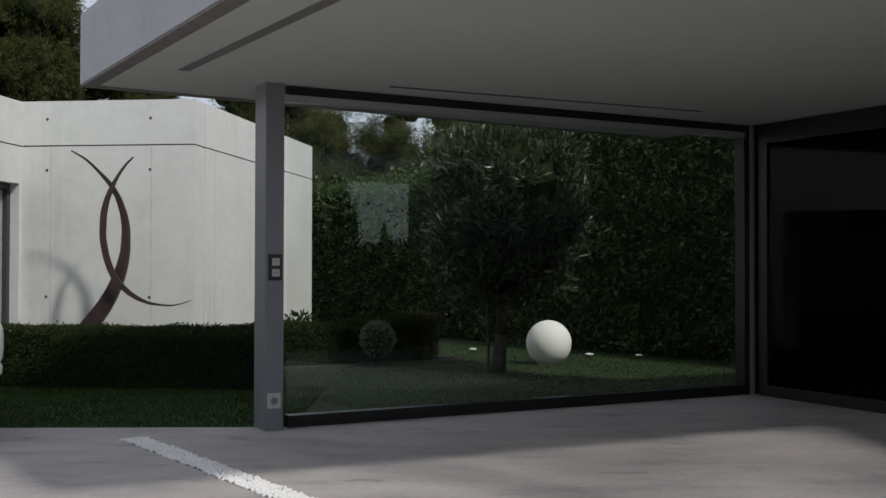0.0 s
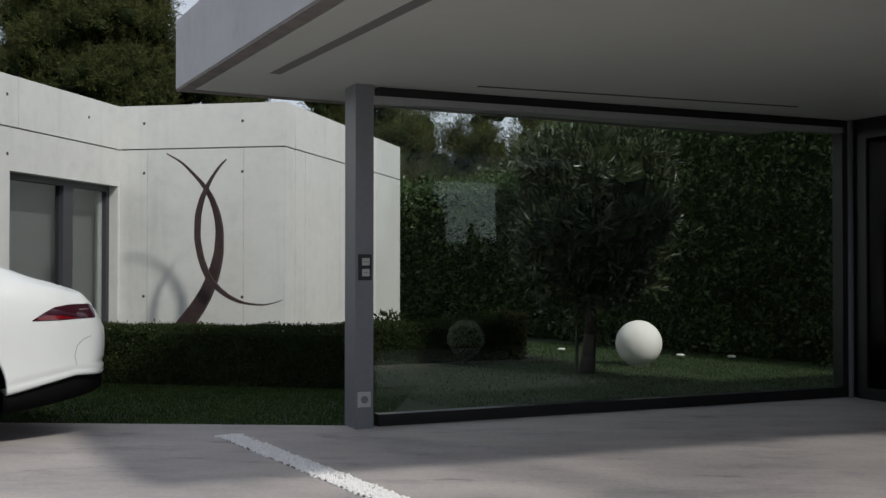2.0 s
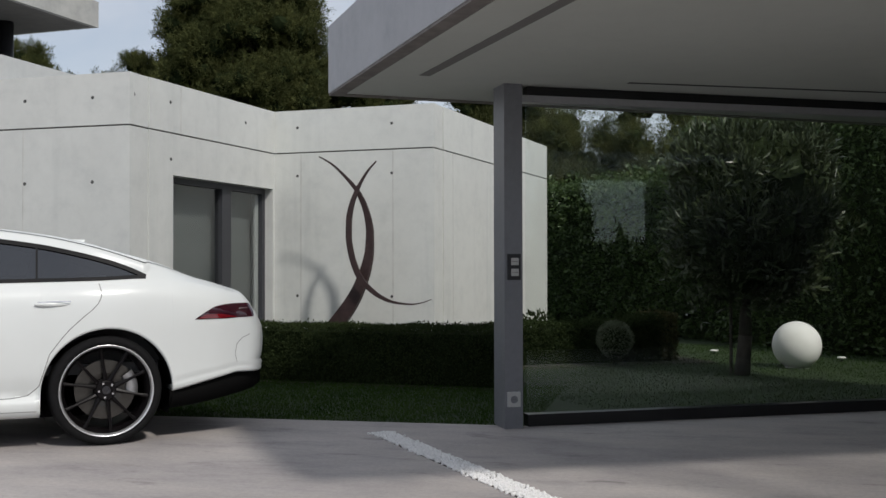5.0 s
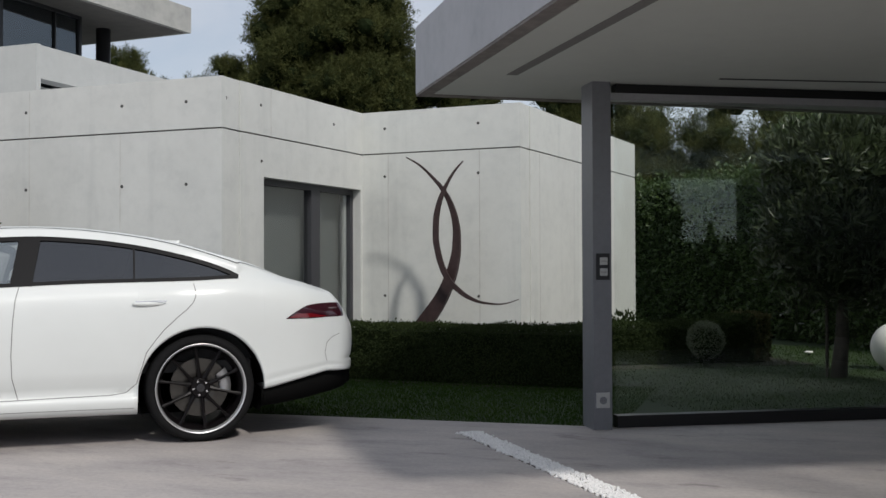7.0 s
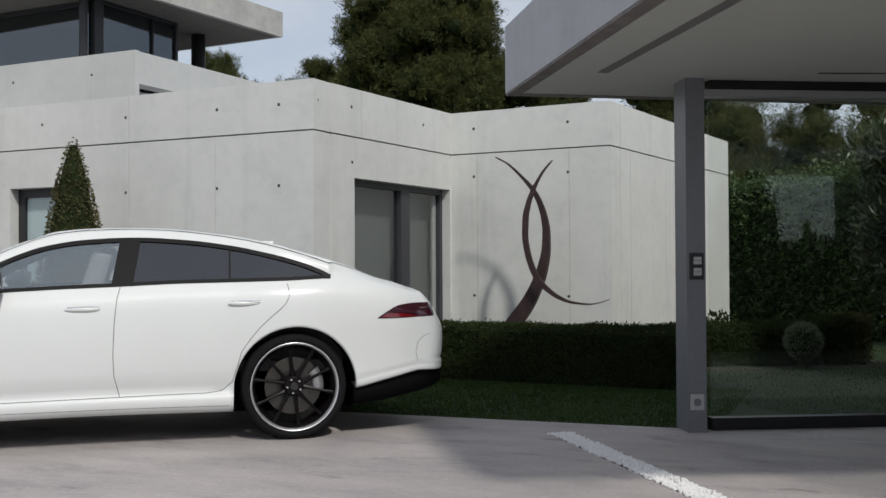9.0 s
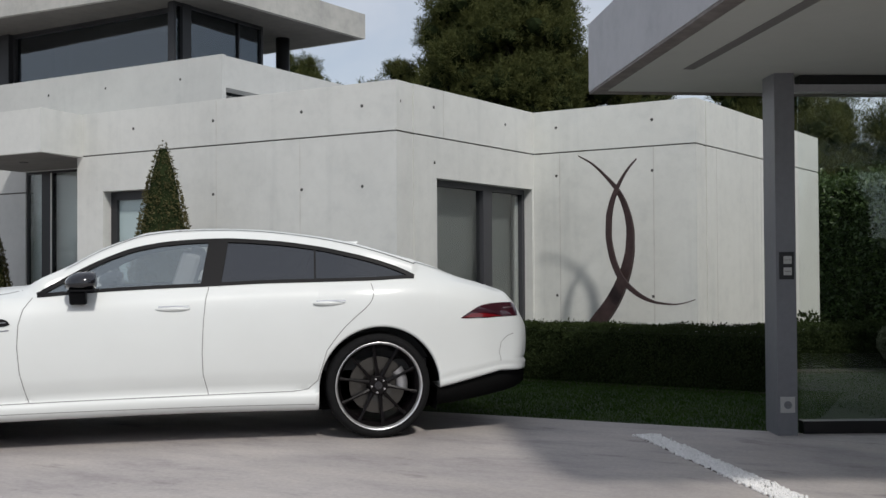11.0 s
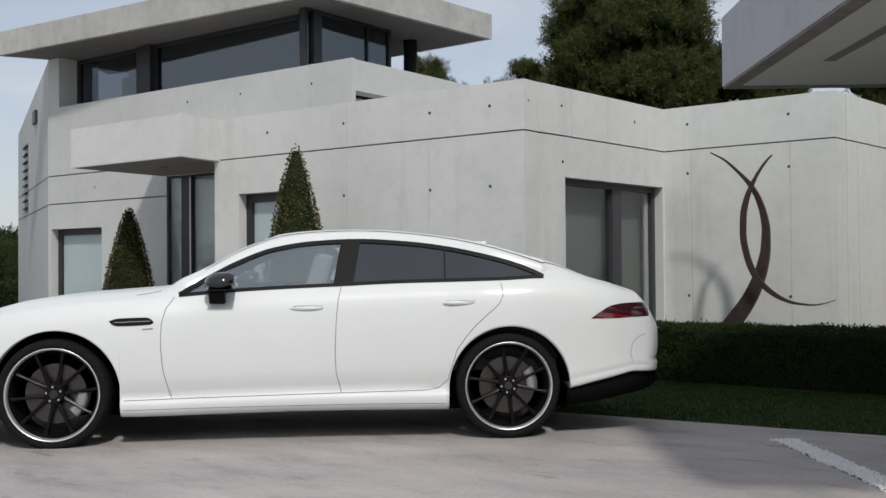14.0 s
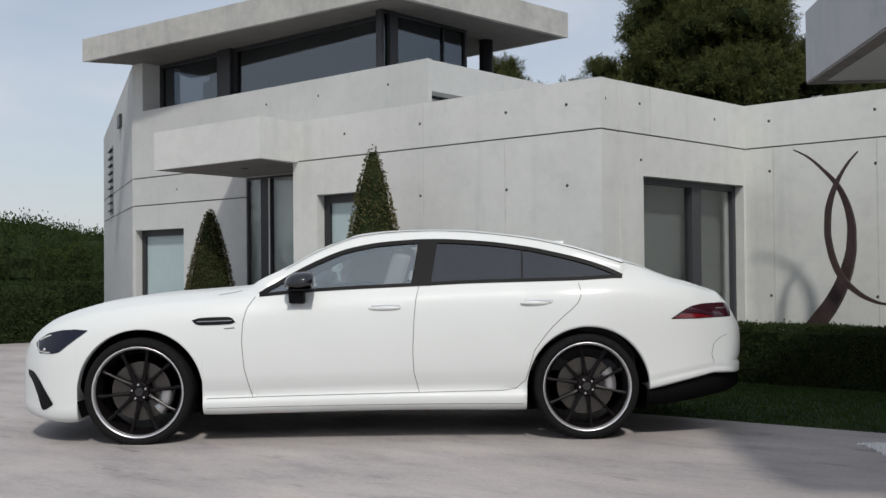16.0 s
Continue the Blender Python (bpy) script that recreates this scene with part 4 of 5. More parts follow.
bmesh.ops.create_cube(bm, size=1.0, matrix=Matrix.Translation((1.092, 0.0, 1.018)) @ Matrix.Diagonal((0.165, 0.15, 0.012, 1)))
both("mirror_lip", bm, M_TRIM, "", False)
bm = bmn()
prism(bm, [(1.003, 0.01), (1.108, 0.01), (1.104, 0.14), (1.0, 0.14)], 0.925, 1.012)
for v in bm.verts:
    if v.co.z < 0.95:
        v.co.x += 0.006
bmesh.ops.bevel(bm, geom=list(bm.edges), offset=0.012, segments=2, affect="EDGES", profile=0.5)
both("mirror_stalk", bm, M_TRIM, "", False)

# black lower tail and floor pan
tl = curve([(3.40, 0.315), (3.6, 0.366), (3.86, 0.426), (4.03, 0.462), (4.08, 0.472)])
bm = bmn()
g = []
for x in np.linspace(3.40, 4.07, 18):
    ins = 0.03 + inset(min(x, 3.86)) + 0.12 * max(0, (x - 3.86) / 0.21) ** 3
    zl = 0.20 + 0.11 * ((x - 3.40) / 0.67) ** 1.5
    g.append([bm.verts.new((x, y, z)) for y, z in ((ins + 0.12, zl), (ins + 0.03, zl + 0.03), (ins, tl(x) + 0.01), (2 * MID - ins, tl(x) + 0.01), (2 * MID - ins - 0.03, zl + 0.03), (2 * MID - ins - 0.12, zl))])
for a, b in zip(g, g[1:]):
    for j in range(6):
        bm.faces.new((a[j], b[j], b[(j + 1) % 6], a[(j + 1) % 6]))
bm.faces.new(g[0][::-1]), bm.faces.new(g[-1])
local("rear_diffuser", bm, M_LINER, None, "black lower rear bumper", True)
bm = bmn()
prism(bm, [(-0.80, 0.42), (3.4, 0.35), (3.4, 1.59), (-0.80, 1.52)], 0.16, 0.24)
local("floor_pan", bm, M_LINER)
bm = bmn()
prism(bm, [(-0.42, 0.42), (3.5, 0.42), (3.5, 1.52), (-0.42, 1.52)], 0.24, 0.44)
local("underbody", bm, M_LINER)
bm = bmn()
prism(bm, [(0.62, 0.20), (1.05, 0.20), (1.05, 1.74), (0.62, 1.74)], 0.45, 0.985)
local("dashboard", bm, M_CABIN, bevel=0.04)
bm = bmn()
prism(bm, [(1.05, 0.16), (3.35, 0.16), (3.35, 1.78), (1.05, 1.78)], 0.45, 0.52)
local("cabin_floor", bm, M_CABIN)


def seat(x, y, wide):
    bm = bmn()
    prism(bm, [(x, y - wide), (x + 0.5, y - wide), (x + 0.5, y + wide), (x, y + wide)], 0.52, 0.74)
    s = Matrix.Translation((x + 0.56, y, 0.98)) @ pose(0, 0, 0, 0, 17, 0) @ Matrix.Diagonal((0.14, wide * 2, 0.60, 1))
    bmesh.ops.create_cube(bm, size=1.0, matrix=s)
    bmesh.ops.create_cube(bm, size=1.0, matrix=Matrix.Translation((x + 0.67, y, 1.22)) @ pose(0, 0, 0, 0, 10, 0) @ Matrix.Diagonal((0.10, 0.24, 0.17, 1)))
    local("seat", bm, M_SEAT, None, "grey leather seat with headrest", bevel=0.035)


seat(1.12, 0.60, 0.25)
seat(1.12, 1.34, 0.25)
seat(2.10, 0.97, 0.62)


# small aerial fin at the back of the roof
bm = bmn()
prism(bm, [(2.86, MID - 0.012), (2.95, MID - 0.018), (2.95, MID + 0.018), (2.86, MID + 0.012)], rail(2.9) + 0.005, rail(2.9) + 0.045)
for v in bm.verts:
    if v.co.z > rail(2.9) + 0.02:
        v.co.x += 0.03
        v.co.y = MID + (v.co.y - MID) * 0.3
local("roof_aerial", bm, M_CAR, None, "small white aerial fin")
# dark lining of the cabin behind the painted shell
bm = bmn()
for sgn in (0, 1):
    rows = []
    for i, st in enumerate(stations[:NBODY]):
        if 0.74 <= X_OF[i] <= 3.8:
            rows.append((i, [bm.verts.new((x, (MID + (y - MID) * 0.955) if sgn == 0 else 2 * MID - (MID + (y - MID) * 0.955), z - 0.018)) for x, y, z in st[ROW_BELT - 6:]]))
    for (i, a), (_, b) in zip(rows, rows[1:]):
        for j in range(len(a) - 1):
            if not is_side_window(i, j + ROW_BELT - 6) and not is_screen(i, j + ROW_BELT - 6):
                bm.faces.new((a[j], b[j], b[j + 1], a[j + 1]))
bmesh.ops.delete(bm, geom=[v for v in bm.verts if not v.link_faces], context="VERTS")
local("cabin_lining", bm, M_CABIN, None, "dark headlining and door trim", True)
bm = bmn()
prism(bm, [(2.78, 0.25), (3.7, 0.25), (3.7, 1.69), (2.78, 1.69)], 0.52, 1.045)
local("parcel_shelf", bm, M_CABIN, bevel=0.03)


# wheels
def wheel(x, y_out, sgn, spin):
    w = local("wheel", bmn(), M_RIM)
    w.data.name = "wheel"
    w.location = (x, y_out, Z_HUB if x > 1 else Z_HUB - 0.006)
    w.rotation_euler = (0, spin, 0) if sgn > 0 else (0, spin, math.pi)
    if x < 1:
        w.scale = (1.022, 1.0, 1.022)

    def ring(prof, seg=72):
        bm = bmn()
        rows = []
        for i in range(seg):
            a = 2 * math.pi * i / seg
            rows.append([bm.verts.new((r * math.cos(a), d, r * math.sin(a))) for r, d in prof])
        for i in range(seg):
            a, b = rows[i], rows[(i + 1) % seg]
            for j in range(len(prof) - 1):
                bm.faces.new((a[j], b[j], b[j + 1], a[j + 1]))
        return bm

    local("tyre", ring([(0.290, 0.016), (0.2955, 0.004), (0.300, 0.000), (0.304, 0.002), (0.308, -0.003), (0.322, -0.005), (0.337, 0.001), (0.348, 0.016), (0.3535, 0.040), (0.355, 0.09), (0.355, 0.17), (0.3535, 0.225), (0.345, 0.25), (0.30, 0.262)]), M_TYRE, w, "black low-profile tyre", True)
    local("rim_lip", ring([(0.2785, 0.030), (0.281, 0.018), (0.286, 0.008), (0.2915, 0.002), (0.296, 0.001), (0.298, 0.005), (0.298, 0.012)]), M_LIP, w, "polished silver rim lip", True)
    local("rim_barrel", ring([(0.2783, 0.0305), (0.2725, 0.044), (0.266, 0.058), (0.258, 0.076), (0.250, 0.13), (0.262, 0.24)]), M_RIM, w, "", True)
    for k in range(5):
        for off in (-0.285, 0.285):
            bm = bmn()
            a = 2 * math.pi * k / 5 + off
            ci, si = math.cos(a), math.sin(a)
            lean = off * 0.10
            inner = Vector((0.055 * math.cos(a - lean * 3.5), 0.055 * math.sin(a - lean * 3.5)))
            outer = Vector((0.271 * math.cos(a + lean), 0.271 * math.sin(a + lean)))
            d = (outer - inner).normalized()
            n = Vector((-d.y, d.x))
            vs = []
            for t, hw, dep, th in ((0.0, 0.016, 0.058, 0.045), (0.35, 0.0095, 0.052, 0.035), (0.75, 0.0080, 0.046, 0.030), (1.0, 0.013, 0.044, 0.030)):
                p = inner + (outer - inner) * t
                vs.append([bm.verts.new((p.x + e * n.x * hw, dep + q * th, p.y + e * n.y * hw)) for e, q in ((-1, 0.15), (0, 0), (1, 0.15), (1, 1), (-1, 1))])
            for p, q in zip(vs, vs[1:]):
                for j in range(5):
                    bm.faces.new((p[j], q[j], q[(j + 1) % 5], p[(j + 1) % 5]))
            bm.faces.new(vs[0]), bm.faces.new(vs[-1][::-1])
            bmesh.ops.recalc_face_normals(bm, faces=bm.faces)
            local("spoke", bm, M_RIM, w)
    bm = bmn()
    cyl(bm, (0, 0.095, 0), 0.075, 0.052, (0, -1, 0), 32, 0.062)
    local("hub", bm, M_RIM, w, "", False, 0.004)
    bm = bmn()
    cyl(bm, (0, 0.044, 0), 0.030, 0.006, (0, -1, 0), 24, 0.027)
    cyl(bm, (0, 0.039, 0), 0.020, 0.003, (0, -1, 0), 20, 0.016)
    local("hub_cap", bm, M_GLOSS, w)
    for k in range(5):
        a = 2 * math.pi * (k + 0.5) / 5
        bm = bmn()
        cyl(bm, (0.047 * math.cos(a), 0.048, 0.047 * math.sin(a)), 0.0075, 0.012, (0, -1, 0), 8)
        local("wheel_bolt", bm, M_CHROME, w)
    bm = ring([(0.075, 0.105), (0.11, 0.100), (0.192, 0.100), (0.192, 0.125), (0.075, 0.125)], 48)
    local("brake_disc", bm, M_DISC, w, "brushed metal brake disc")
    # caliper behind the axle line, facing the tail
    bm = bmn()
    arcs = []
    for i in range(9):
        a = -0.42 + 0.84 * i / 8 - spin * (1 if sgn > 0 else -1)
        ca, sa = math.cos(a), math.sin(a)
        e = 1.0 if sgn > 0 else -1.0
        arcs.append([bm.verts.new((e * r * ca, dp, r * sa)) for r, dp in ((0.125, 0.105), (0.130, 0.074), (0.170, 0.066), (0.205, 0.072), (0.212, 0.14))])
    for p, q in zip(arcs, arcs[1:]):
        for j in range(4):
            bm.faces.new((p[j], q[j], q[j + 1], p[j + 1]))
    bmesh.ops.recalc_face_normals(bm, faces=bm.faces)
    local("brake_caliper", bm, M_CALIPER, w, "grey brake caliper", True)
    return w


wheel(X_FRONT_HUB, 0.008, 1, 0.20)
wheel(X_REAR_HUB, 0.004, 1, -0.12)
wheel(X_FRONT_HUB, 2 * MID - 0.008, -1, 0.3)
wheel(X_REAR_HUB, 2 * MID - 0.004, -1, 0.1)
for h in (XF, XR):
    bm = bmn()
    g = []
    for t in np.linspace(-0.40, math.pi + 0.40, 44):
        c, q = math.cos(t) * (ARCH_R[h] + 0.003), math.sin(t) * (ARCH_R[h] + 0.003)
        g.append([bm.verts.new((h + c, y, Z_ARCH + q)) for y in (0.028, 0.42)])
    for a, b in zip(g, g[1:]):
        bm.faces.new((a[0], a[1], b[1], b[0]))
    ctr_v = bm.verts.new((h, 0.42, Z_ARCH))
    for a, b in zip(g, g[1:]):
        bm.faces.new((a[1], ctr_v, b[1]))
    both("arch_liner", bm, M_LINER, "black wheel arch liner")

# ---- garden: leaves, hedges, trees ----
RNG = np.random.default_rng(7)


def unit(v):
    return v / np.maximum(np.linalg.norm(v, axis=1, keepdims=True), 1e-9)


def leaf_mesh(name, pos, nrm, length, width, material, parent=None, label="", wild=0.8):
    """Many small leaves, each a folded diamond of its own."""
    n = len(pos)
    t = unit(nrm + wild * RNG.normal(size=(n, 3)))
    b = unit(np.cross(t, RNG.normal(size=(n, 3))))
    up = np.cross(t, b)
    ln = length * RNG.uniform(0.6, 1.3, (n, 1))
    wd = width * RNG.uniform(0.7, 1.25, (n, 1))
    v = np.empty((n, 4, 3))
    v[:, 0] = pos
    v[:, 1] = pos + t * ln * 0.5 + b * wd * 0.5 + up * wd * 0.12
    v[:, 2] = pos + t * ln
    v[:, 3] = pos + t * ln * 0.5 - b * wd * 0.5 + up * wd * 0.12
    me = bpy.data.meshes.new(name)
    me.from_pydata(v.reshape(-1, 3).tolist(), [], np.arange(4 * n).reshape(-1, 4).tolist())
    me.materials.append(material)
    ob = new(name, me)
    if parent:
        ob.parent = parent
        ob.matrix_parent_inverse = parent.matrix_basis.inverted()
    if label:
        ob["label"] = label
    return ob


def box_leaves(run, u0, u1, v0, v1, z0, z1, per_m2, rough=0.03):
    """Leaf feet and outward ways over the faces of a clipped hedge."""
    P, N = [], []
    faces = [((u0, u1), (v0, v0), (z0, z1), (0, -1, 0)), ((u0, u1), (v1, v1), (z0, z1), (0, 1, 0)), ((u0, u0), (v0, v1), (z0, z1), (-1, 0, 0)), ((u1, u1), (v0, v1), (z0, z1), (1, 0, 0)), ((u0, u1), (v0, v1), (z1, z1), (0, 0, 1))]
    for us, vs, zs, n in faces:
        area = max(us[1] - us[0], 1e-3 if n[0] else 0) * 1.0
        dims = [us[1] - us[0], vs[1] - vs[0], zs[1] - zs[0]]
        area = np.prod([d for d in dims if d > 1e-6])
        k = int(area * per_m2)
        q = np.stack([RNG.uniform(*us, k), RNG.uniform(*vs, k), RNG.uniform(*zs, k)], 1)
        bulge = np.array([noise.noise(Vector((a * 3.1, b * 3.1, c * 3.1))) for a, b, c in q]) * rough * 1.2
        q += np.array(n) * (bulge + RNG.normal(-0.4, 0.7, k) * rough)[:, None]
        P.append(q)
        N.append(np.tile(n, (k, 1)))
    P, N = np.concatenate(P), np.concatenate(N).astype(float)
    U, V = np.array([*run.u, 0]), np.array([*run.v, 0])
    W0 = np.array([*run.p, 0])
    return W0 + P[:, :1] * U + P[:, 1:2] * V + P[:, 2:] * np.array([0, 0, 1.0]), N[:, :1] * U + N[:, 1:2] * V + N[:, 2:] * np.array([0, 0, 1.0])


# solid fill inside foliage, coloured dark in place of shade between the leaves
M_CORE = plain("foliage_shade_fill", (0.020, 0.028, 0.012), 0.95, 0, 0, 0.4, 9, 0.3, spec=0.02)


def hedge(run, u0, u1, v0, v1, z1, material, label, per_m2=3600, size=0.032, rough=0.03, group=""):
    h = thing("hedge", (*run.at((u0 + u1) / 2, (v0 + v1) / 2), 0), label, "hedge", group)
    m = size * 1.6
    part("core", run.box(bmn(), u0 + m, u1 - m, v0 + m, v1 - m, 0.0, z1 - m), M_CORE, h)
    P, N = box_leaves(run, u0, u1, v0, v1, 0.02, z1, per_m2, rough)
    leaf_mesh("leaves", P, N, size, size * 0.55, material, h, wild=1.1)
    return h


H1 = Run((-4.75, 10.06), -5.0)
hedge(H1, 0.0, 3.10, 0.0, 0.62, 0.545, M_HEDGE, "low dark green clipped hedge before the concrete wall", 5200, 0.030, 0.022)
H2 = Run((-1.85, 12.09), 30.0)
hedge(H2, -0.15, 1.98, 0.0, 0.65, 0.46, M_HEDGE, "low clipped hedge running beside the wing", 4200, 0.034, 0.025)
H3 = Run((-0.55, 12.86), 30.0)
hedge(H3, 0.0, 0.34, -0.05, 0.60, 0.54, M_HEDGE, "taller dark end block of clipped hedge", 4200, 0.034, 0.025)
# end block in paler leaves, painting sun that the olive crown keeps off
hedge(H3, 0.33, 0.52, -0.07, 0.60, 0.56, M_BOX, "outer end of the clipped hedge, pale yellow-green leaves for sunlight on it", 5200, 0.034, 0.022)
# tall screen of laurel behind the lawn
TALL = Run((-3.4, 21.3), -51.0)
hedge(TALL, 0.0, 5.3, 0.0, 1.0, 2.62, M_LAUREL, "dense dark laurel hedge with loose shoots on top", 900, 0.085, 0.17, "garden screen")
hedge(TALL, 5.35, 17.5, 0.0, 1.0, 3.30, M_LAUREL, "tall dense dark laurel hedge screening the garden", 900, 0.085, 0.17, "garden screen")
# unseen dark hedge added across the carport court to darken the glass reflection
COURT = Run((6.0, 3.45), 208.0)
hedge(COURT, 0.0, 4.2, -0.7, 0.0, 1.42, M_LAUREL, "unseen dark laurel hedge closing the carport court, added for the reflection", 700, 0.08, 0.07)
# far clipped hedge along the drive
FARH = Run((-26.0, 12.0), -18.0)
hedge(FARH, -10.0, 10.5, 0.0, 1.2, 0.80, M_HEDGE, "long low dark hedge along the far drive", 1300, 0.055, 0.05)

hedge(Run((-24.5, 13.0), 24.4), 0.0, 6.0, 0.0, 1.0, 0.85, M_HEDGE, "low dark hedge behind the end of the house", 1000, 0.06, 0.05)


def ball_leaves(c, r, n, squash=(1, 1, 1), inner=0.75):
    d = unit(RNG.normal(size=(n, 3)))
    rad = r * RNG.uniform(inner ** 3, 1, (n, 1)) ** (1 / 3)
    return np.array(c) + d * rad * np.array(squash), d


def limb(bm, a, b, r0, r1, seg=8):
    a, b = Vector(a), Vector(b)
    q = Vector((0, 0, 1)).rotation_difference((b - a).normalized()).to_matrix().to_4x4()
    bmesh.ops.create_cone(bm, cap_ends=True, segments=seg, radius1=r0, radius2=r1, depth=(b - a).length, matrix=Matrix.Translation((a + b) / 2) @ q)


def tree(at, label, trunk_r, trunk_h, crown_c, crown_r, clumps, clump_r, per_clump, leaf, leaf_w, material, shape="round", category="tree", group="", droop=0.0, core=0.6, jitter=0.10):
    """A tapered trunk with limbs, and a crown of many leaf clumps with gaps between them."""
    t = thing("tree", at, label, category, group)
    base = np.array(at, float)
    bm = bmn()
    top = base + np.array([0.04, 0.0, trunk_h])
    limb(bm, base, base + (top - base) * 0.5 + np.array([0.02, 0.01, 0]), trunk_r, trunk_r * 0.8, 12)
    limb(bm, base + (top - base) * 0.48 + np.array([0.02, 0.01, 0]), top, trunk_r * 0.82, trunk_r * 0.55, 12)
    P, N = [], []
    cc = base + np.array(crown_c)
    for k in range(clumps):
        d = unit(RNG.normal(size=(1, 3)))[0]
        rad = RNG.uniform(0.25, 1.0) ** 0.45
        q = d * rad
        if shape == "cone":
            h = (q[2] + 1) / 2
            q[:2] *= 1.15 * (1 - 0.72 * h)
        c = cc + q * np.array(crown_r) * (1 + jitter * RNG.normal())
        r = clump_r * RNG.uniform(0.65, 1.25)
        p, n = ball_leaves(c, r, per_clump, (1, 1, 0.75), 0.35)
        n = n + np.array([0, 0, -droop])
        P.append(p)
        N.append(n)
        if k % 3 == 0:
            limb(bm, top - np.array([0, 0, RNG.uniform(0, 0.35) * trunk_h * 0.3]), top + (c - top) * 0.75, trunk_r * 0.22, trunk_r * 0.05, 5)
    part("trunk", bm, M_BARK, t, smooth=True)
    # lumpy dark fill that blocks the sky and stands for the shaded inside
    bm = bmn()
    bmesh.ops.create_icosphere(bm, subdivisions=4, radius=1.0)
    for v in bm.verts:
        k = core * (1 + 0.35 * noise.noise(v.co * 2.3) + 0.2 * noise.noise(v.co * 6.0))
        v.co = Vector(cc) + Vector((v.co.x * crown_r[0] * k, v.co.y * crown_r[1] * k, v.co.z * crown_r[2] * k))
    part("crown_fill", bm, M_CORE, t)
    leaf_mesh("crown", np.concatenate(P), np.concatenate(N), leaf, leaf_w, material, t, wild=0.7)
    return t


# round-headed tree on the lawn behind the glass
tree((0.60, 11.61, -0.02), "small round-headed olive tree with dense dark crown", 0.085, 0.9, (0.10, 0, 1.80), (0.80, 0.76, 1.02), 320, 0.21, 85, 0.125, 0.030, M_OLIVE, core=0.84, droop=-0.8)
bm = bmn()
cyl(bm, (0.49, 11.60, -0.02), 0.018, 0.95, seg=10)
tagged(part("tree_stake", bm, M_BARK), "pale wooden stake beside the olive trunk", "stake")

# pines: a crown of overlapping lobes set with upward brushes of needles
def pine(at, label, trunk_r, trunk_h, crown_c, crown_r, lobes, lobe_r, tufts, needles, length, width, material, group="", core=0.80, tuft_len=0.24, spread=0.8):
    t = thing("tree", at, label, "tree", group)
    base = np.array(at, float)
    cc, cr = base + np.array(crown_c), np.array(crown_r)
    bm = bmn()
    top = base + np.array([0.05, 0.0, trunk_h])
    limb(bm, base, base + (top - base) * 0.5 + np.array([0.03, 0.01, 0]), trunk_r, trunk_r * 0.8, 12)
    limb(bm, base + (top - base) * 0.48 + np.array([0.03, 0.01, 0]), top, trunk_r * 0.82, trunk_r * 0.55, 12)
    LC, LR = [], []
    for k in range(lobes):
        d = unit(RNG.normal(size=(1, 3)))[0]
        q = d * (RNG.uniform(0.15, 1.0) ** 0.5) * 0.84
        c = cc + q * cr
        r = lobe_r * RNG.uniform(0.65, 1.2)
        LC.append(c)
        LR.append(r)
        if k % 2 == 0:
            limb(bm, top - np.array([0, 0, RNG.uniform(0, 0.5) * trunk_h * 0.3]), top + (c - top) * 0.8, trunk_r * 0.22, trunk_r * 0.05, 5)
    part("trunk", bm, M_BARK, t, smooth=True)
    LC, LR = np.array(LC), np.array(LR)
    # dark fill in each lobe, painted for the shade behind the needles
    bm = bmn()
    for c, r in zip(LC, LR):
        b2 = bmn()
        bmesh.ops.create_icosphere(b2, subdivisions=2, radius=1.0)
        for v in b2.verts:
            w = core * r * (1 + 0.3 * noise.noise(v.co * 2.1 + Vector(c)))
            q = bm.verts.new((c[0] + v.co.x * w, c[1] + v.co.y * w, c[2] + v.co.z * w * 0.8))
        bm.verts.ensure_lookup_table()
        o = len(bm.verts) - len(b2.verts)
        for f in b2.faces:
            bm.faces.new([bm.verts[o + v.index] for v in f.verts])
        b2.free()
    part("crown_fill", bm, M_CORE, t)
    k = RNG.choice(len(LC), tufts, p=LR ** 2 / (LR ** 2).sum())
    d = unit(RNG.normal(size=(tufts, 3)) + 0.7 * unit((LC[k] - cc) / cr) + np.array([0, 0, 0.25]))
    P = LC[k] + d * (LR[k] * RNG.uniform(0.70, 1.08, tufts))[:, None] * np.array([1, 1, 0.85])
    T = unit(0.65 * d + np.array([0, 0, 0.6]) + 0.35 * RNG.normal(size=(tufts, 3)))
    P, T = np.repeat(P, needles, 0), np.repeat(T, needles, 0)
    P = P + T * tuft_len * RNG.uniform(-0.3, 1, (len(P), 1)) + 0.16 * tuft_len * RNG.normal(size=P.shape)
    leaf_mesh("crown", P, T, length, width, material, t, wild=spread)
    return t


G_HOUSE, G_HEDGE = "trees behind the house", "pines behind the hedge"
pine((-12.3, 27.5, -0.06), "tall broad dark green pine behind the house", 0.35, 5.0, (0.34, 0, 7.3), (2.55, 2.4, 4.3), 210, 0.52, 6000, 46, 0.14, 0.021, M_PINE, G_HOUSE, 0.70, 0.30, 0.75)
pine((-14.6, 26.8, -0.06), "low spreading pine bough beside the tall pine", 0.15, 5.2, (-0.05, 0, 6.50), (0.85, 0.75, 0.45), 12, 0.28, 420, 55, 0.13, 0.014, M_PINE, G_HOUSE, 0.7)
pine((-9.4, 29.5, -0.06), "yellowish green pine beside the tall one", 0.30, 4.0, (0, 0, 5.2), (1.9, 1.9, 3.0), 70, 0.5, 1600, 50, 0.14, 0.017, M_PINE, G_HOUSE, 0.8, 0.30, 0.7)
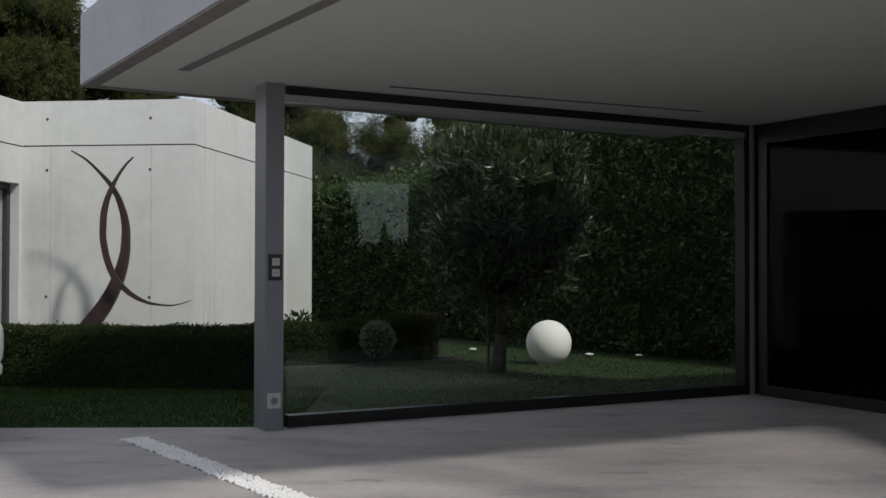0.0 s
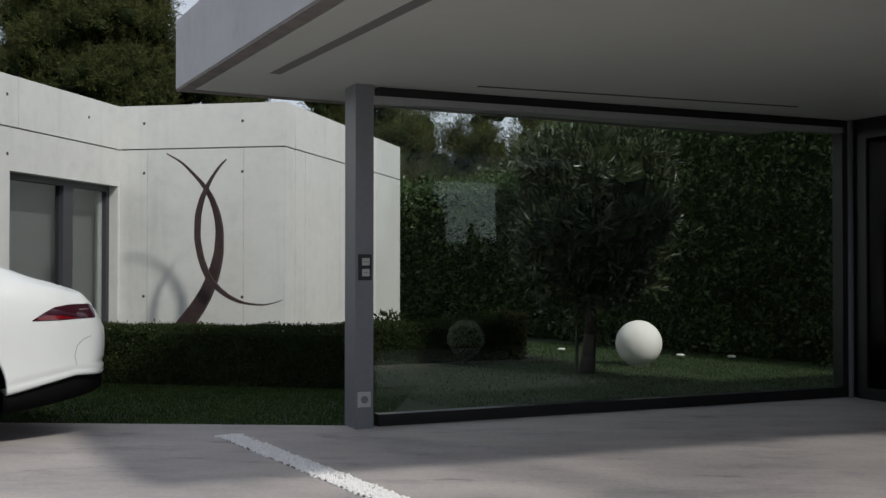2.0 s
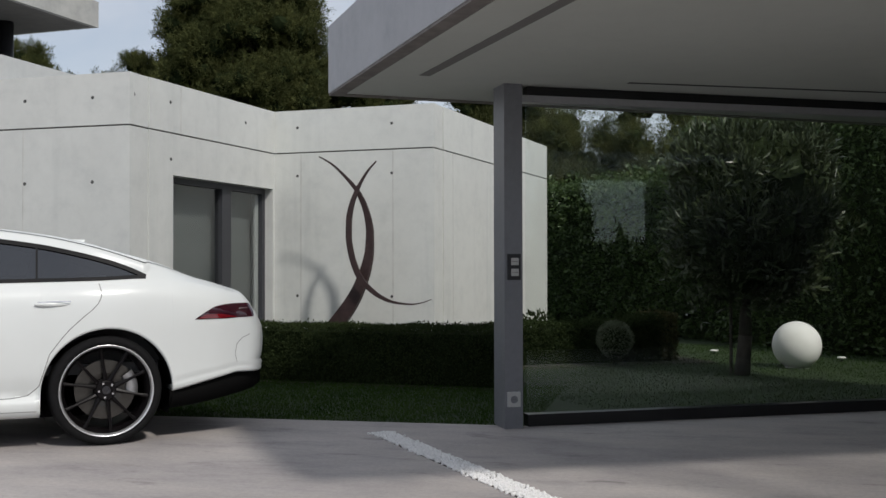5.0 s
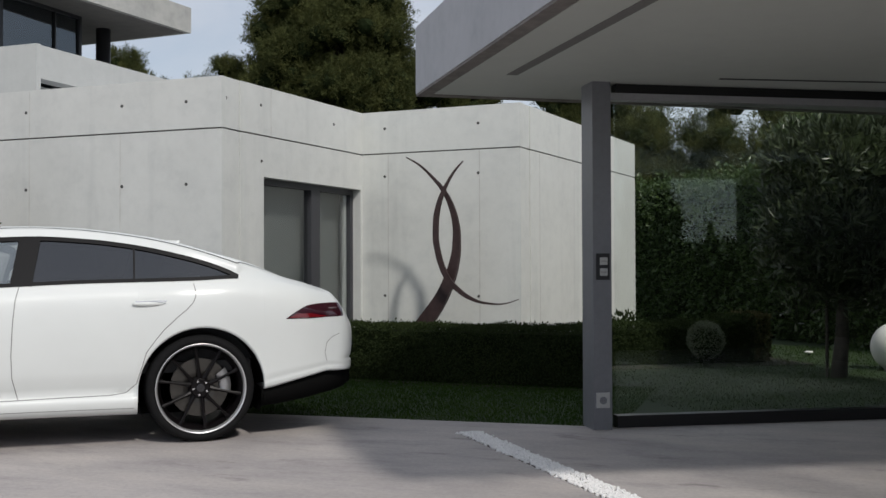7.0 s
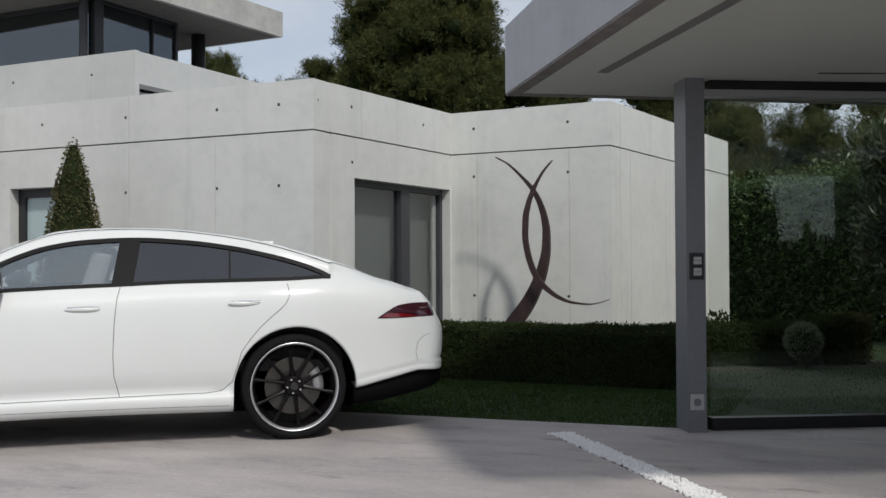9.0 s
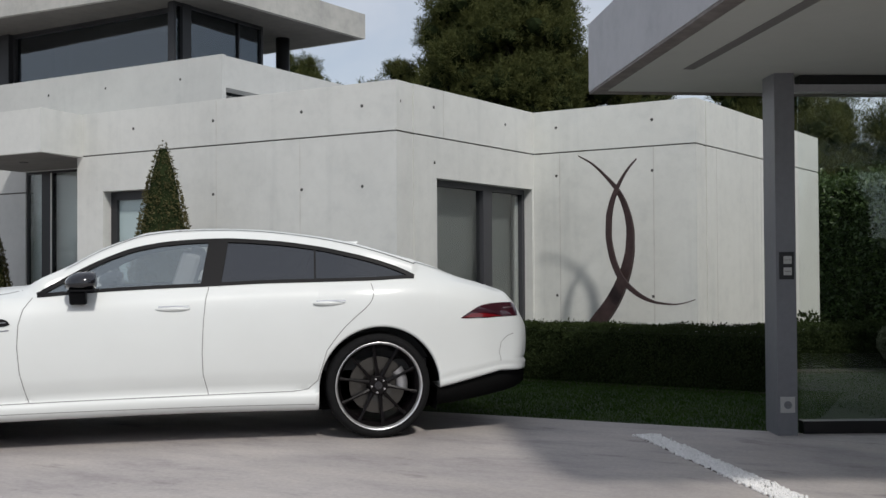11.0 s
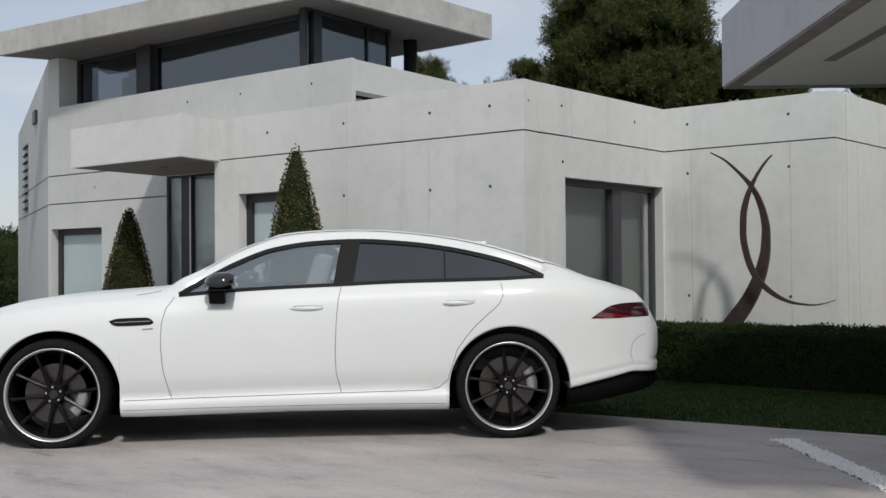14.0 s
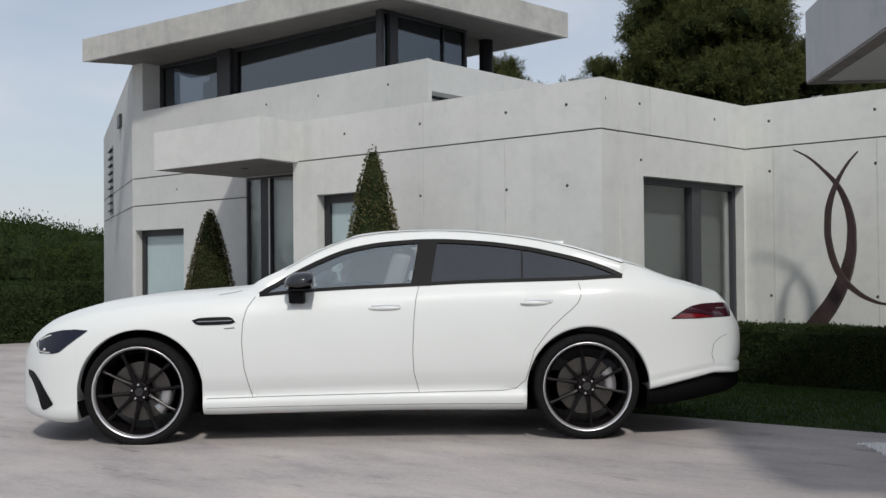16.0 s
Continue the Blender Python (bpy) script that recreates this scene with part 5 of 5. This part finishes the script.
pine((-20.1, 29.5, -0.06), "slender tree top seen behind the upper terrace", 0.2, 5.0, (0, 0, 6.7), (0.72, 0.7, 1.65), 22, 0.36, 700, 55, 0.13, 0.014, M_PINE, G_HOUSE, 0.7)
pine((-18.9, 29.7, -0.06), "narrow young pine behind the upper terrace", 0.12, 5.0, (0, 0, 6.5), (0.30, 0.28, 1.15), 12, 0.22, 260, 40, 0.12, 0.012, M_PINE, G_HOUSE, 0.5)
pine((-18.2, 29.9, -0.06), "sparse thin tree top behind the parapet", 0.10, 5.8, (0, 0, 6.95), (0.30, 0.28, 0.5), 7, 0.16, 60, 26, 0.12, 0.011, M_PINE, G_HOUSE, 0.3)
for x, y, h, w in ((-4.4, 27.5, 7.0, 1.8), (-6.6, 29.5, 5.2, 1.5), (-3.2, 27.0, 5.6, 1.1), (-2.4, 28.5, 4.5, 1.3), (-1.6, 27.3, 5.1, 0.9), (-0.4, 27.0, 5.9, 1.4), (1.7, 24.0, 5.0, 1.9), (5.2, 22.0, 4.8, 2.0), (8.6, 19.0, 4.5, 2.0)):
    pine((x, y, -0.06), "pine standing behind the tall garden hedge", 0.2, h * 0.55, (0, 0, h * 0.62), (w * 1.05, w, h * 0.40), int(44 * w), 0.24 + 0.10 * w, int(900 * w), 28, 0.16, 0.016, M_PINE, G_HEDGE, 0.72, 0.34, 0.6)

# unseen slim pine added beside the court; its trunk shades a band of drive
pine((4.98, 1.10, 0.0), "unseen tall slim pine beside the court, bare trunk added for its shade", 0.14, 9.2, (0, 0, 10.0), (1.2, 1.2, 0.8), 14, 0.5, 500, 40, 0.15, 0.02, M_PINE)


# leafy bush and a slim cypress across the court, mirrored in the glass
def upright_bush(at, h, r, leaves, label, material, slim=1.0):
    t = thing("bush", at, label, "bush")
    bm = bmn()
    bmesh.ops.create_icosphere(bm, subdivisions=4, radius=1.0)
    for v in bm.verts:
        k = 0.86 * (1 + 0.4 * noise.noise(v.co * 2.6) + 0.2 * noise.noise(v.co * 6.0))
        v.co = Vector((at[0] + v.co.x * r * k, at[1] + v.co.y * r * k, at[2] + h * (0.5 + 0.5 * v.co.z * min(k, 1.0))))
    co = np.array([v.co[:] for v in bm.verts])
    nr = np.array([v.normal[:] for v in bm.verts])
    cyl(bm, (at[0], at[1], at[2] - 0.02), 0.05, h * 0.3, seg=8)
    part("core", bm, M_CORE, t)
    i = RNG.integers(0, len(co), leaves)
    leaf_mesh("leaves", co[i] + 0.05 * RNG.normal(size=(leaves, 3)), co[i] * 0 + [0, 0, 0.6] + unit(co[i] - np.array([at[0], at[1], at[2] + h / 2])), 0.09 * slim, 0.04 * slim, material, t, wild=0.7)


upright_bush((7.75, 0.40, 0.0), 3.0, 0.55, 5200, "tall leafy laurel bush across the court", M_LAUREL)
upright_bush((8.35, 1.25, 0.0), 1.95, 0.10, 1600, "slim young cypress across the court", M_CYPRESS, 0.5)


# unseen pine added so its loose crown dims the sunlit carport floor
pine((9.3, -0.7, 0.0), "unseen tall loose-crowned pine beyond the court, added to dim the sun", 0.17, 6.2, (-1.0, 1.0, 8.2), (2.3, 2.3, 1.3), 26, 0.5, 150, 40, 0.15, 0.03, M_PINE, core=0.12, tuft_len=0.4)


# clipped box cones before the front wall
def box_cone(at, h, r, label):
    t = thing("topiary", at, label, "topiary", "clipped cones")
    bm = bmn()
    prof = [(0.02, 0.75), (0.15, 1.0), (0.35, 0.92), (0.6, 0.68), (0.8, 0.42), (0.92, 0.22), (1.0, 0.03)]
    rr = curve([(a, b * r) for a, b in prof])
    rows = []
    for a in np.linspace(0.02, 0.97, 12):
        rows.append([bm.verts.new((at[0] + 0.86 * rr(a) * math.cos(q), at[1] + 0.86 * rr(a) * math.sin(q), at[2] + h * a)) for q in np.linspace(0, 2 * math.pi, 25)[:-1]])
    for p, q in zip(rows, rows[1:]):
        for j in range(24):
            bm.faces.new((p[j], p[(j + 1) % 24], q[(j + 1) % 24], q[j]))
    bm.faces.new(rows[0][::-1]), bm.faces.new(rows[-1])
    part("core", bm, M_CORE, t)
    n = 9000
    a = 1 - RNG.uniform(0, 1, n) ** 0.6
    a = np.clip(a, 0.02, 1)
    q = RNG.uniform(0, 2 * math.pi, n)
    rad = np.array([rr(v) for v in a]) * (1 + RNG.normal(-0.03, 0.045, n))
    P = np.stack([at[0] + rad * np.cos(q), at[1] + rad * np.sin(q), at[2] + h * a], 1)
    leaf_mesh("leaves", P, np.stack([np.cos(q), np.sin(q), np.full(n, 0.5)], 1), 0.034, 0.020, M_BOX, t, wild=1.0)
    bm = bmn()
    cyl(bm, (at[0], at[1], -0.02), 0.03, at[2] + h * 0.1 + 0.04, seg=8)
    part("stem", bm, M_BARK, t)


box_cone((-7.475, 8.37, 0.06), 2.40, 0.385, "clipped green box cone against the front wall")
box_cone((-11.28, 9.36, 0.06), 1.93, 0.365, "shaded clipped box cone beside the entrance")

# small round shrub and a tuft at the end of the wing
t = thing("shrub", (-0.78, 12.45, 0), "small round grey-green clipped shrub", "shrub")
P, N = ball_leaves((-0.78, 12.45, 0.30), 0.21, 2600, (1, 1, 1), 0.85)
keep = P[:, 2] > 0.0
leaf_mesh("leaves", P[keep], N[keep], 0.03, 0.016, M_SHRUB, t, wild=0.9)
bm = bmn()
bmesh.ops.create_icosphere(bm, subdivisions=3, radius=0.18, matrix=Matrix.Translation((-0.78, 12.45, 0.26)))
cyl(bm, (-0.78, 12.45, -0.02), 0.03, 0.2, seg=8)
part("core", bm, M_CORE, t)
t = thing("shrub", (-1.95, 13.2, 0), "low leafy shrub at the wing corner", "shrub")
P, N = ball_leaves((-1.80, 13.2, 0.35), 0.22, 700, (1.2, 1, 1), 0.4)
leaf_mesh("leaves", P, N, 0.07, 0.03, M_HEDGE, t, wild=0.7)
bm = bmn()
cyl(bm, (-1.80, 13.2, -0.02), 0.03, 0.3, seg=8)
part("stem", bm, M_BARK, t)


# distant woods all round
def wood(name, az0, az1, dist, z_top, label, n, leaf=0.42, per=34):
    P, N = [], []
    for _ in range(n):
        a = radians(RNG.uniform(az0, az1))
        d = dist * RNG.uniform(0.95, 1.25)
        h = z_top * RNG.uniform(0.62, 1.0)
        for z in np.arange(0.4, h, 0.9):
            c = (-math.sin(a) * d + RNG.normal() * 0.5, math.cos(a) * d + RNG.normal() * 0.5, z)
            p, q = ball_leaves(c, 0.95 * RNG.uniform(0.7, 1.2), per, (1, 1, 0.9), 0.4)
            P.append(p)
            N.append(q)
    tagged(leaf_mesh(name, np.concatenate(P), np.concatenate(N), leaf, leaf * 0.5, M_PINE_FAR), label, "trees", kind="stuff")


def far_grove(label, count, az, dist, top, width, leaf, per, material, name):
    """Close-standing far trees: dark cores and leafy coats, rising to one side."""
    P, N = [], []
    core = bmn()
    for k in range(count):
        a = RNG.uniform(*az)
        d = RNG.uniform(*dist)
        h = np.interp(a, az, top) * d / dist[0] * RNG.uniform(0.86, 1.04)
        w = width * RNG.uniform(0.75, 1.3)
        c = np.array([-math.sin(radians(a)) * d, math.cos(radians(a)) * d, h * 0.5])
        sc = np.array([w, w, h * 0.5])
        b2 = bmn()
        bmesh.ops.create_icosphere(b2, subdivisions=3, radius=1.0)
        lump = [1 + 0.22 * noise.noise(v.co * 2.4 + Vector(c)) + 0.12 * noise.noise(v.co * 5.5 + Vector(c)) for v in b2.verts]
        co = np.array([v.co[:] for v in b2.verts]) * np.array(lump)[:, None]
        for q in c + co * sc * 0.9:
            core.verts.new(q)
        core.verts.ensure_lookup_table()
        o = len(core.verts) - len(b2.verts)
        for f in b2.faces:
            core.faces.new([core.verts[o + v.index] for v in f.verts])
        b2.free()
        i = RNG.integers(0, len(co), per)
        j = RNG.normal(0, 0.07, (per, 3))
        P.append(c + (co[i] * RNG.uniform(0.90, 1.08, (per, 1)) + j) * sc)
        N.append(unit(co[i] / sc) + np.array([0, 0, 0.5]))
    ob = tagged(leaf_mesh(name, np.concatenate(P), np.concatenate(N), leaf, leaf * 0.5, material, wild=0.8), label, "trees", kind="stuff")
    part("core", core, M_CORE, ob)


far_grove("dense dark green wood on the slope beyond the far drive", 60, (52.5, 64.0), (40.0, 47.0), (1.95, 3.45), 1.15, 0.12, 1500, M_PINE_FAR, "woodland")
far_grove("row of green columnar cypresses before the far wood", 9, (54.5, 62.0), (33.0, 35.0), (1.75, 2.15), 0.36, 0.07, 2200, M_CYPRESS, "cypress_row")
wood("woodland", 66, 80, 44, 3.6, "dense dark green wood further along the drive", 70, 0.4)
wood("woodland", 80, 200, 60, 5.0, "distant wood behind the driveway", 150, 0.6)
wood("woodland", 200, 300, 66, 2.0, "low distant wood beyond the carport", 170, 0.35, 60)
wood("woodland", 300, 350, 50, 6.0, "wood beyond the garden side", 60, 0.6)

# lawn blades
def blades(poly_run, u0, u1, v0, v1, n, inside):
    u, v = RNG.uniform(u0, u1, n), RNG.uniform(v0, v1, n)
    X = poly_run.p.x + poly_run.u.x * u + poly_run.v.x * v
    Y = poly_run.p.y + poly_run.u.y * u + poly_run.v.y * v
    k = inside(X, Y)
    return np.stack([X[k], Y[k], np.full(k.sum(), -0.012)], 1)


ORG = Run((-4.3, 7.4), 0)
g1 = blades(ORG, 0, 3.2, 0, 2.7, 30000, lambda X, Y: (Y > 7.485 + 0.031 * (X + 4.02) + 0.008 * np.sin(X * 23)) & (X > -4.1 - (Y - 7.5) * 0.4))
g2 = blades(ORG, 2.2, 9.0, 0.2, 8.5, 60000, lambda X, Y: (Y > 7.70 + 0.532 * (X + 1.10)) & (Y > 9.0 - 1.5 * (X + 1.0)) & (Y < 17.5 - 1.23 * X))
P = np.concatenate([g1, g2])
tagged(leaf_mesh("grass", P, np.tile([0, 0, 1.0], (len(P), 1)), 0.030, 0.006, M_GRASS, wild=0.5), "short mown dark green lawn grass", "grass", kind="stuff")
# bare soil under the low hedges
for r, a, b, c, d in ((H1, -0.1, 3.15, -0.07, 0.7), (H2, -0.2, 2.45, -0.30, 0.75)):
    bm = bmn()
    r.box(bm, a, b, c, d, -0.05, -0.006)
    tagged(part("soil_bed", bm, M_SOIL), "bare dark soil bed under the hedge", "soil", kind="structure")

# ---- gravel strip let into the drive ----
GR = Run((-2.06, 7.02), math.degrees(math.atan2(5.22 - 7.0, -0.75 + 2.05)))
strip = thing("gravel_strip", (*GR.at(1.0, 0), 0), "narrow strip of white gravel let into the concrete", "gravel")
bm = bmn()
GR.box(bm, 0.0, 4.2, -0.075, 0.075, -0.02, 0.003)
part("bed", bm, M_SOIL, strip)
bm = bmn()
bmesh.ops.create_icosphere(bm, subdivisions=1, radius=1.0)
tmpl = np.array([v.co[:] for v in bm.verts])
tri = np.array([[v.index for v in f.verts] for f in bm.faces])
bm.free()
n = 5200
u, v = RNG.uniform(0.0, 4.2, n), RNG.uniform(-0.072, 0.072, n) + RNG.normal(0, 0.010, n)
ctr_p = np.stack([GR.p.x + GR.u.x * u + GR.v.x * v, GR.p.y + GR.u.y * u + GR.v.y * v, 0.005 + 0.004 * RNG.uniform(0, 1, n)], 1)
sc = RNG.uniform(0.005, 0.012, (n, 1, 1)) * RNG.uniform(0.7, 1.2, (n, 1, 3))
V = (ctr_p[:, None, :] + tmpl[None] * sc).reshape(-1, 3)
F = (tri[None] + (np.arange(n) * len(tmpl))[:, None, None]).reshape(-1, 3)
me = bpy.data.meshes.new("gravel")
me.from_pydata(V.tolist(), [], F.tolist())
me.materials.append(M_GRAVEL)
ob = tagged(new("gravel", me), "loose white gravel pebbles", kind="stuff")
ob.parent, ob.matrix_parent_inverse = strip, strip.matrix_basis.inverted()

# ---- globe lamp and small lights on the lawn ----
lamp = thing("globe_lamp", (1.26, 12.60, -0.02), "white plastic globe lamp standing on the lawn", "lamp")
bm = bmn()
bmesh.ops.create_uvsphere(bm, u_segments=48, v_segments=28, radius=0.272, matrix=Matrix.Translation((1.26, 12.60, 0.245)))
for v in bm.verts:
    v.co.z = max(v.co.z, 0.0)
part("globe", bm, M_LAMP, lamp, smooth=True)
bm = bmn()
cyl(bm, (1.26, 12.60, -0.03), 0.13, 0.035, seg=32)
part("base", bm, M_WHITE, lamp, "pale base ring")
for x, y in ((0.40, 14.3), (1.87, 13.5), (2.48, 13.35)):
    sp = thing("lawn_light", (x, y, -0.02), "small white lawn spotlight among the grass", "light", "lawn lights")
    bm = bmn()
    cyl(bm, (x, y, -0.03), 0.012, 0.06, seg=8)
    part("spike", bm, M_DARK, sp)
    bm = bmn()
    bmesh.ops.create_uvsphere(bm, u_segments=16, v_segments=8, radius=1.0, matrix=Matrix.Translation((x, y, 0.035)) @ Matrix.Diagonal((0.055, 0.04, 0.018, 1)))
    part("head", bm, M_WHITE, sp, smooth=True)

# ---- wall sculpture: two tapering steel blades that cross ----
sculpture = thing("sculpture", (*S.at(0.8, -0.5), 0), "tall dark red-brown steel sculpture of two crossing blades", "sculpture")


def blade(pts):
    """One blade from points (along the wall, height, width, distance before the wall)."""
    fx, fz, fw, fd = (curve([(k, p[j]) for k, p in enumerate(pts)]) for j in range(4))
    bm = bmn()
    rows = []
    K = 90
    for i in range(K + 1):
        k = (len(pts) - 1) * i / K
        e = 0.02
        d = Vector((fx(k + e) - fx(k - e), fz(k + e) - fz(k - e))).normalized()
        n = Vector((-d.y, d.x)) * fw(k) / 2
        th = min(0.03, 0.005 + fw(k) * 0.18)
        rows.append([])
        for q, dd in ((1, -th), (-1, -th), (-1, th), (1, th)):
            p = S.at(fx(k) + q * n.x, -fd(k) + dd)
            rows[-1].append(bm.verts.new((p.x, p.y, fz(k) + q * n.y)))
    for a, b in zip(rows, rows[1:]):
        for j in range(4):
            bm.faces.new((a[j], b[j], b[(j + 1) % 4], a[(j + 1) % 4]))
    bm.faces.new(rows[0][::-1]), bm.faces.new(rows[-1])
    bmesh.ops.recalc_face_normals(bm, faces=bm.faces)
    part("blade", bm, M_CORTEN, sculpture, bevel=0.0)


blade([(0.896, 2.339, 0.012, 0.654), (1.023, 2.260, 0.020, 0.611), (1.155, 2.129, 0.029, 0.564), (1.290, 1.967, 0.047, 0.536), (1.367, 1.804, 0.059, 0.515), (1.403, 1.658, 0.070, 0.496), (1.420, 1.512, 0.079, 0.49), (1.415, 1.336, 0.091, 0.49), (1.374, 1.131, 0.111, 0.49), (1.302, 0.938, 0.129, 0.49), (1.205, 0.761, 0.147, 0.49), (1.041, 0.543, 0.170, 0.49), (0.797, 0.218, 0.194, 0.49), (0.583, -0.056, 0.206, 0.49)])
blade([(1.548, 2.272, 0.012, 0.62), (1.464, 2.186, 0.020, 0.62), (1.381, 2.070, 0.029, 0.62), (1.327, 1.972, 0.041, 0.62), (1.268, 1.827, 0.052, 0.62), (1.233, 1.653, 0.061, 0.62), (1.228, 1.479, 0.061, 0.62), (1.254, 1.305, 0.061, 0.62), (1.297, 1.160, 0.061, 0.62), (1.371, 1.016, 0.061, 0.62), (1.474, 0.912, 0.052, 0.62), (1.613, 0.820, 0.040, 0.62), (1.764, 0.769, 0.026, 0.62), (1.943, 0.753, 0.017, 0.62), (2.062, 0.771, 0.011, 0.62), (2.169, 0.806, 0.007, 0.62)])
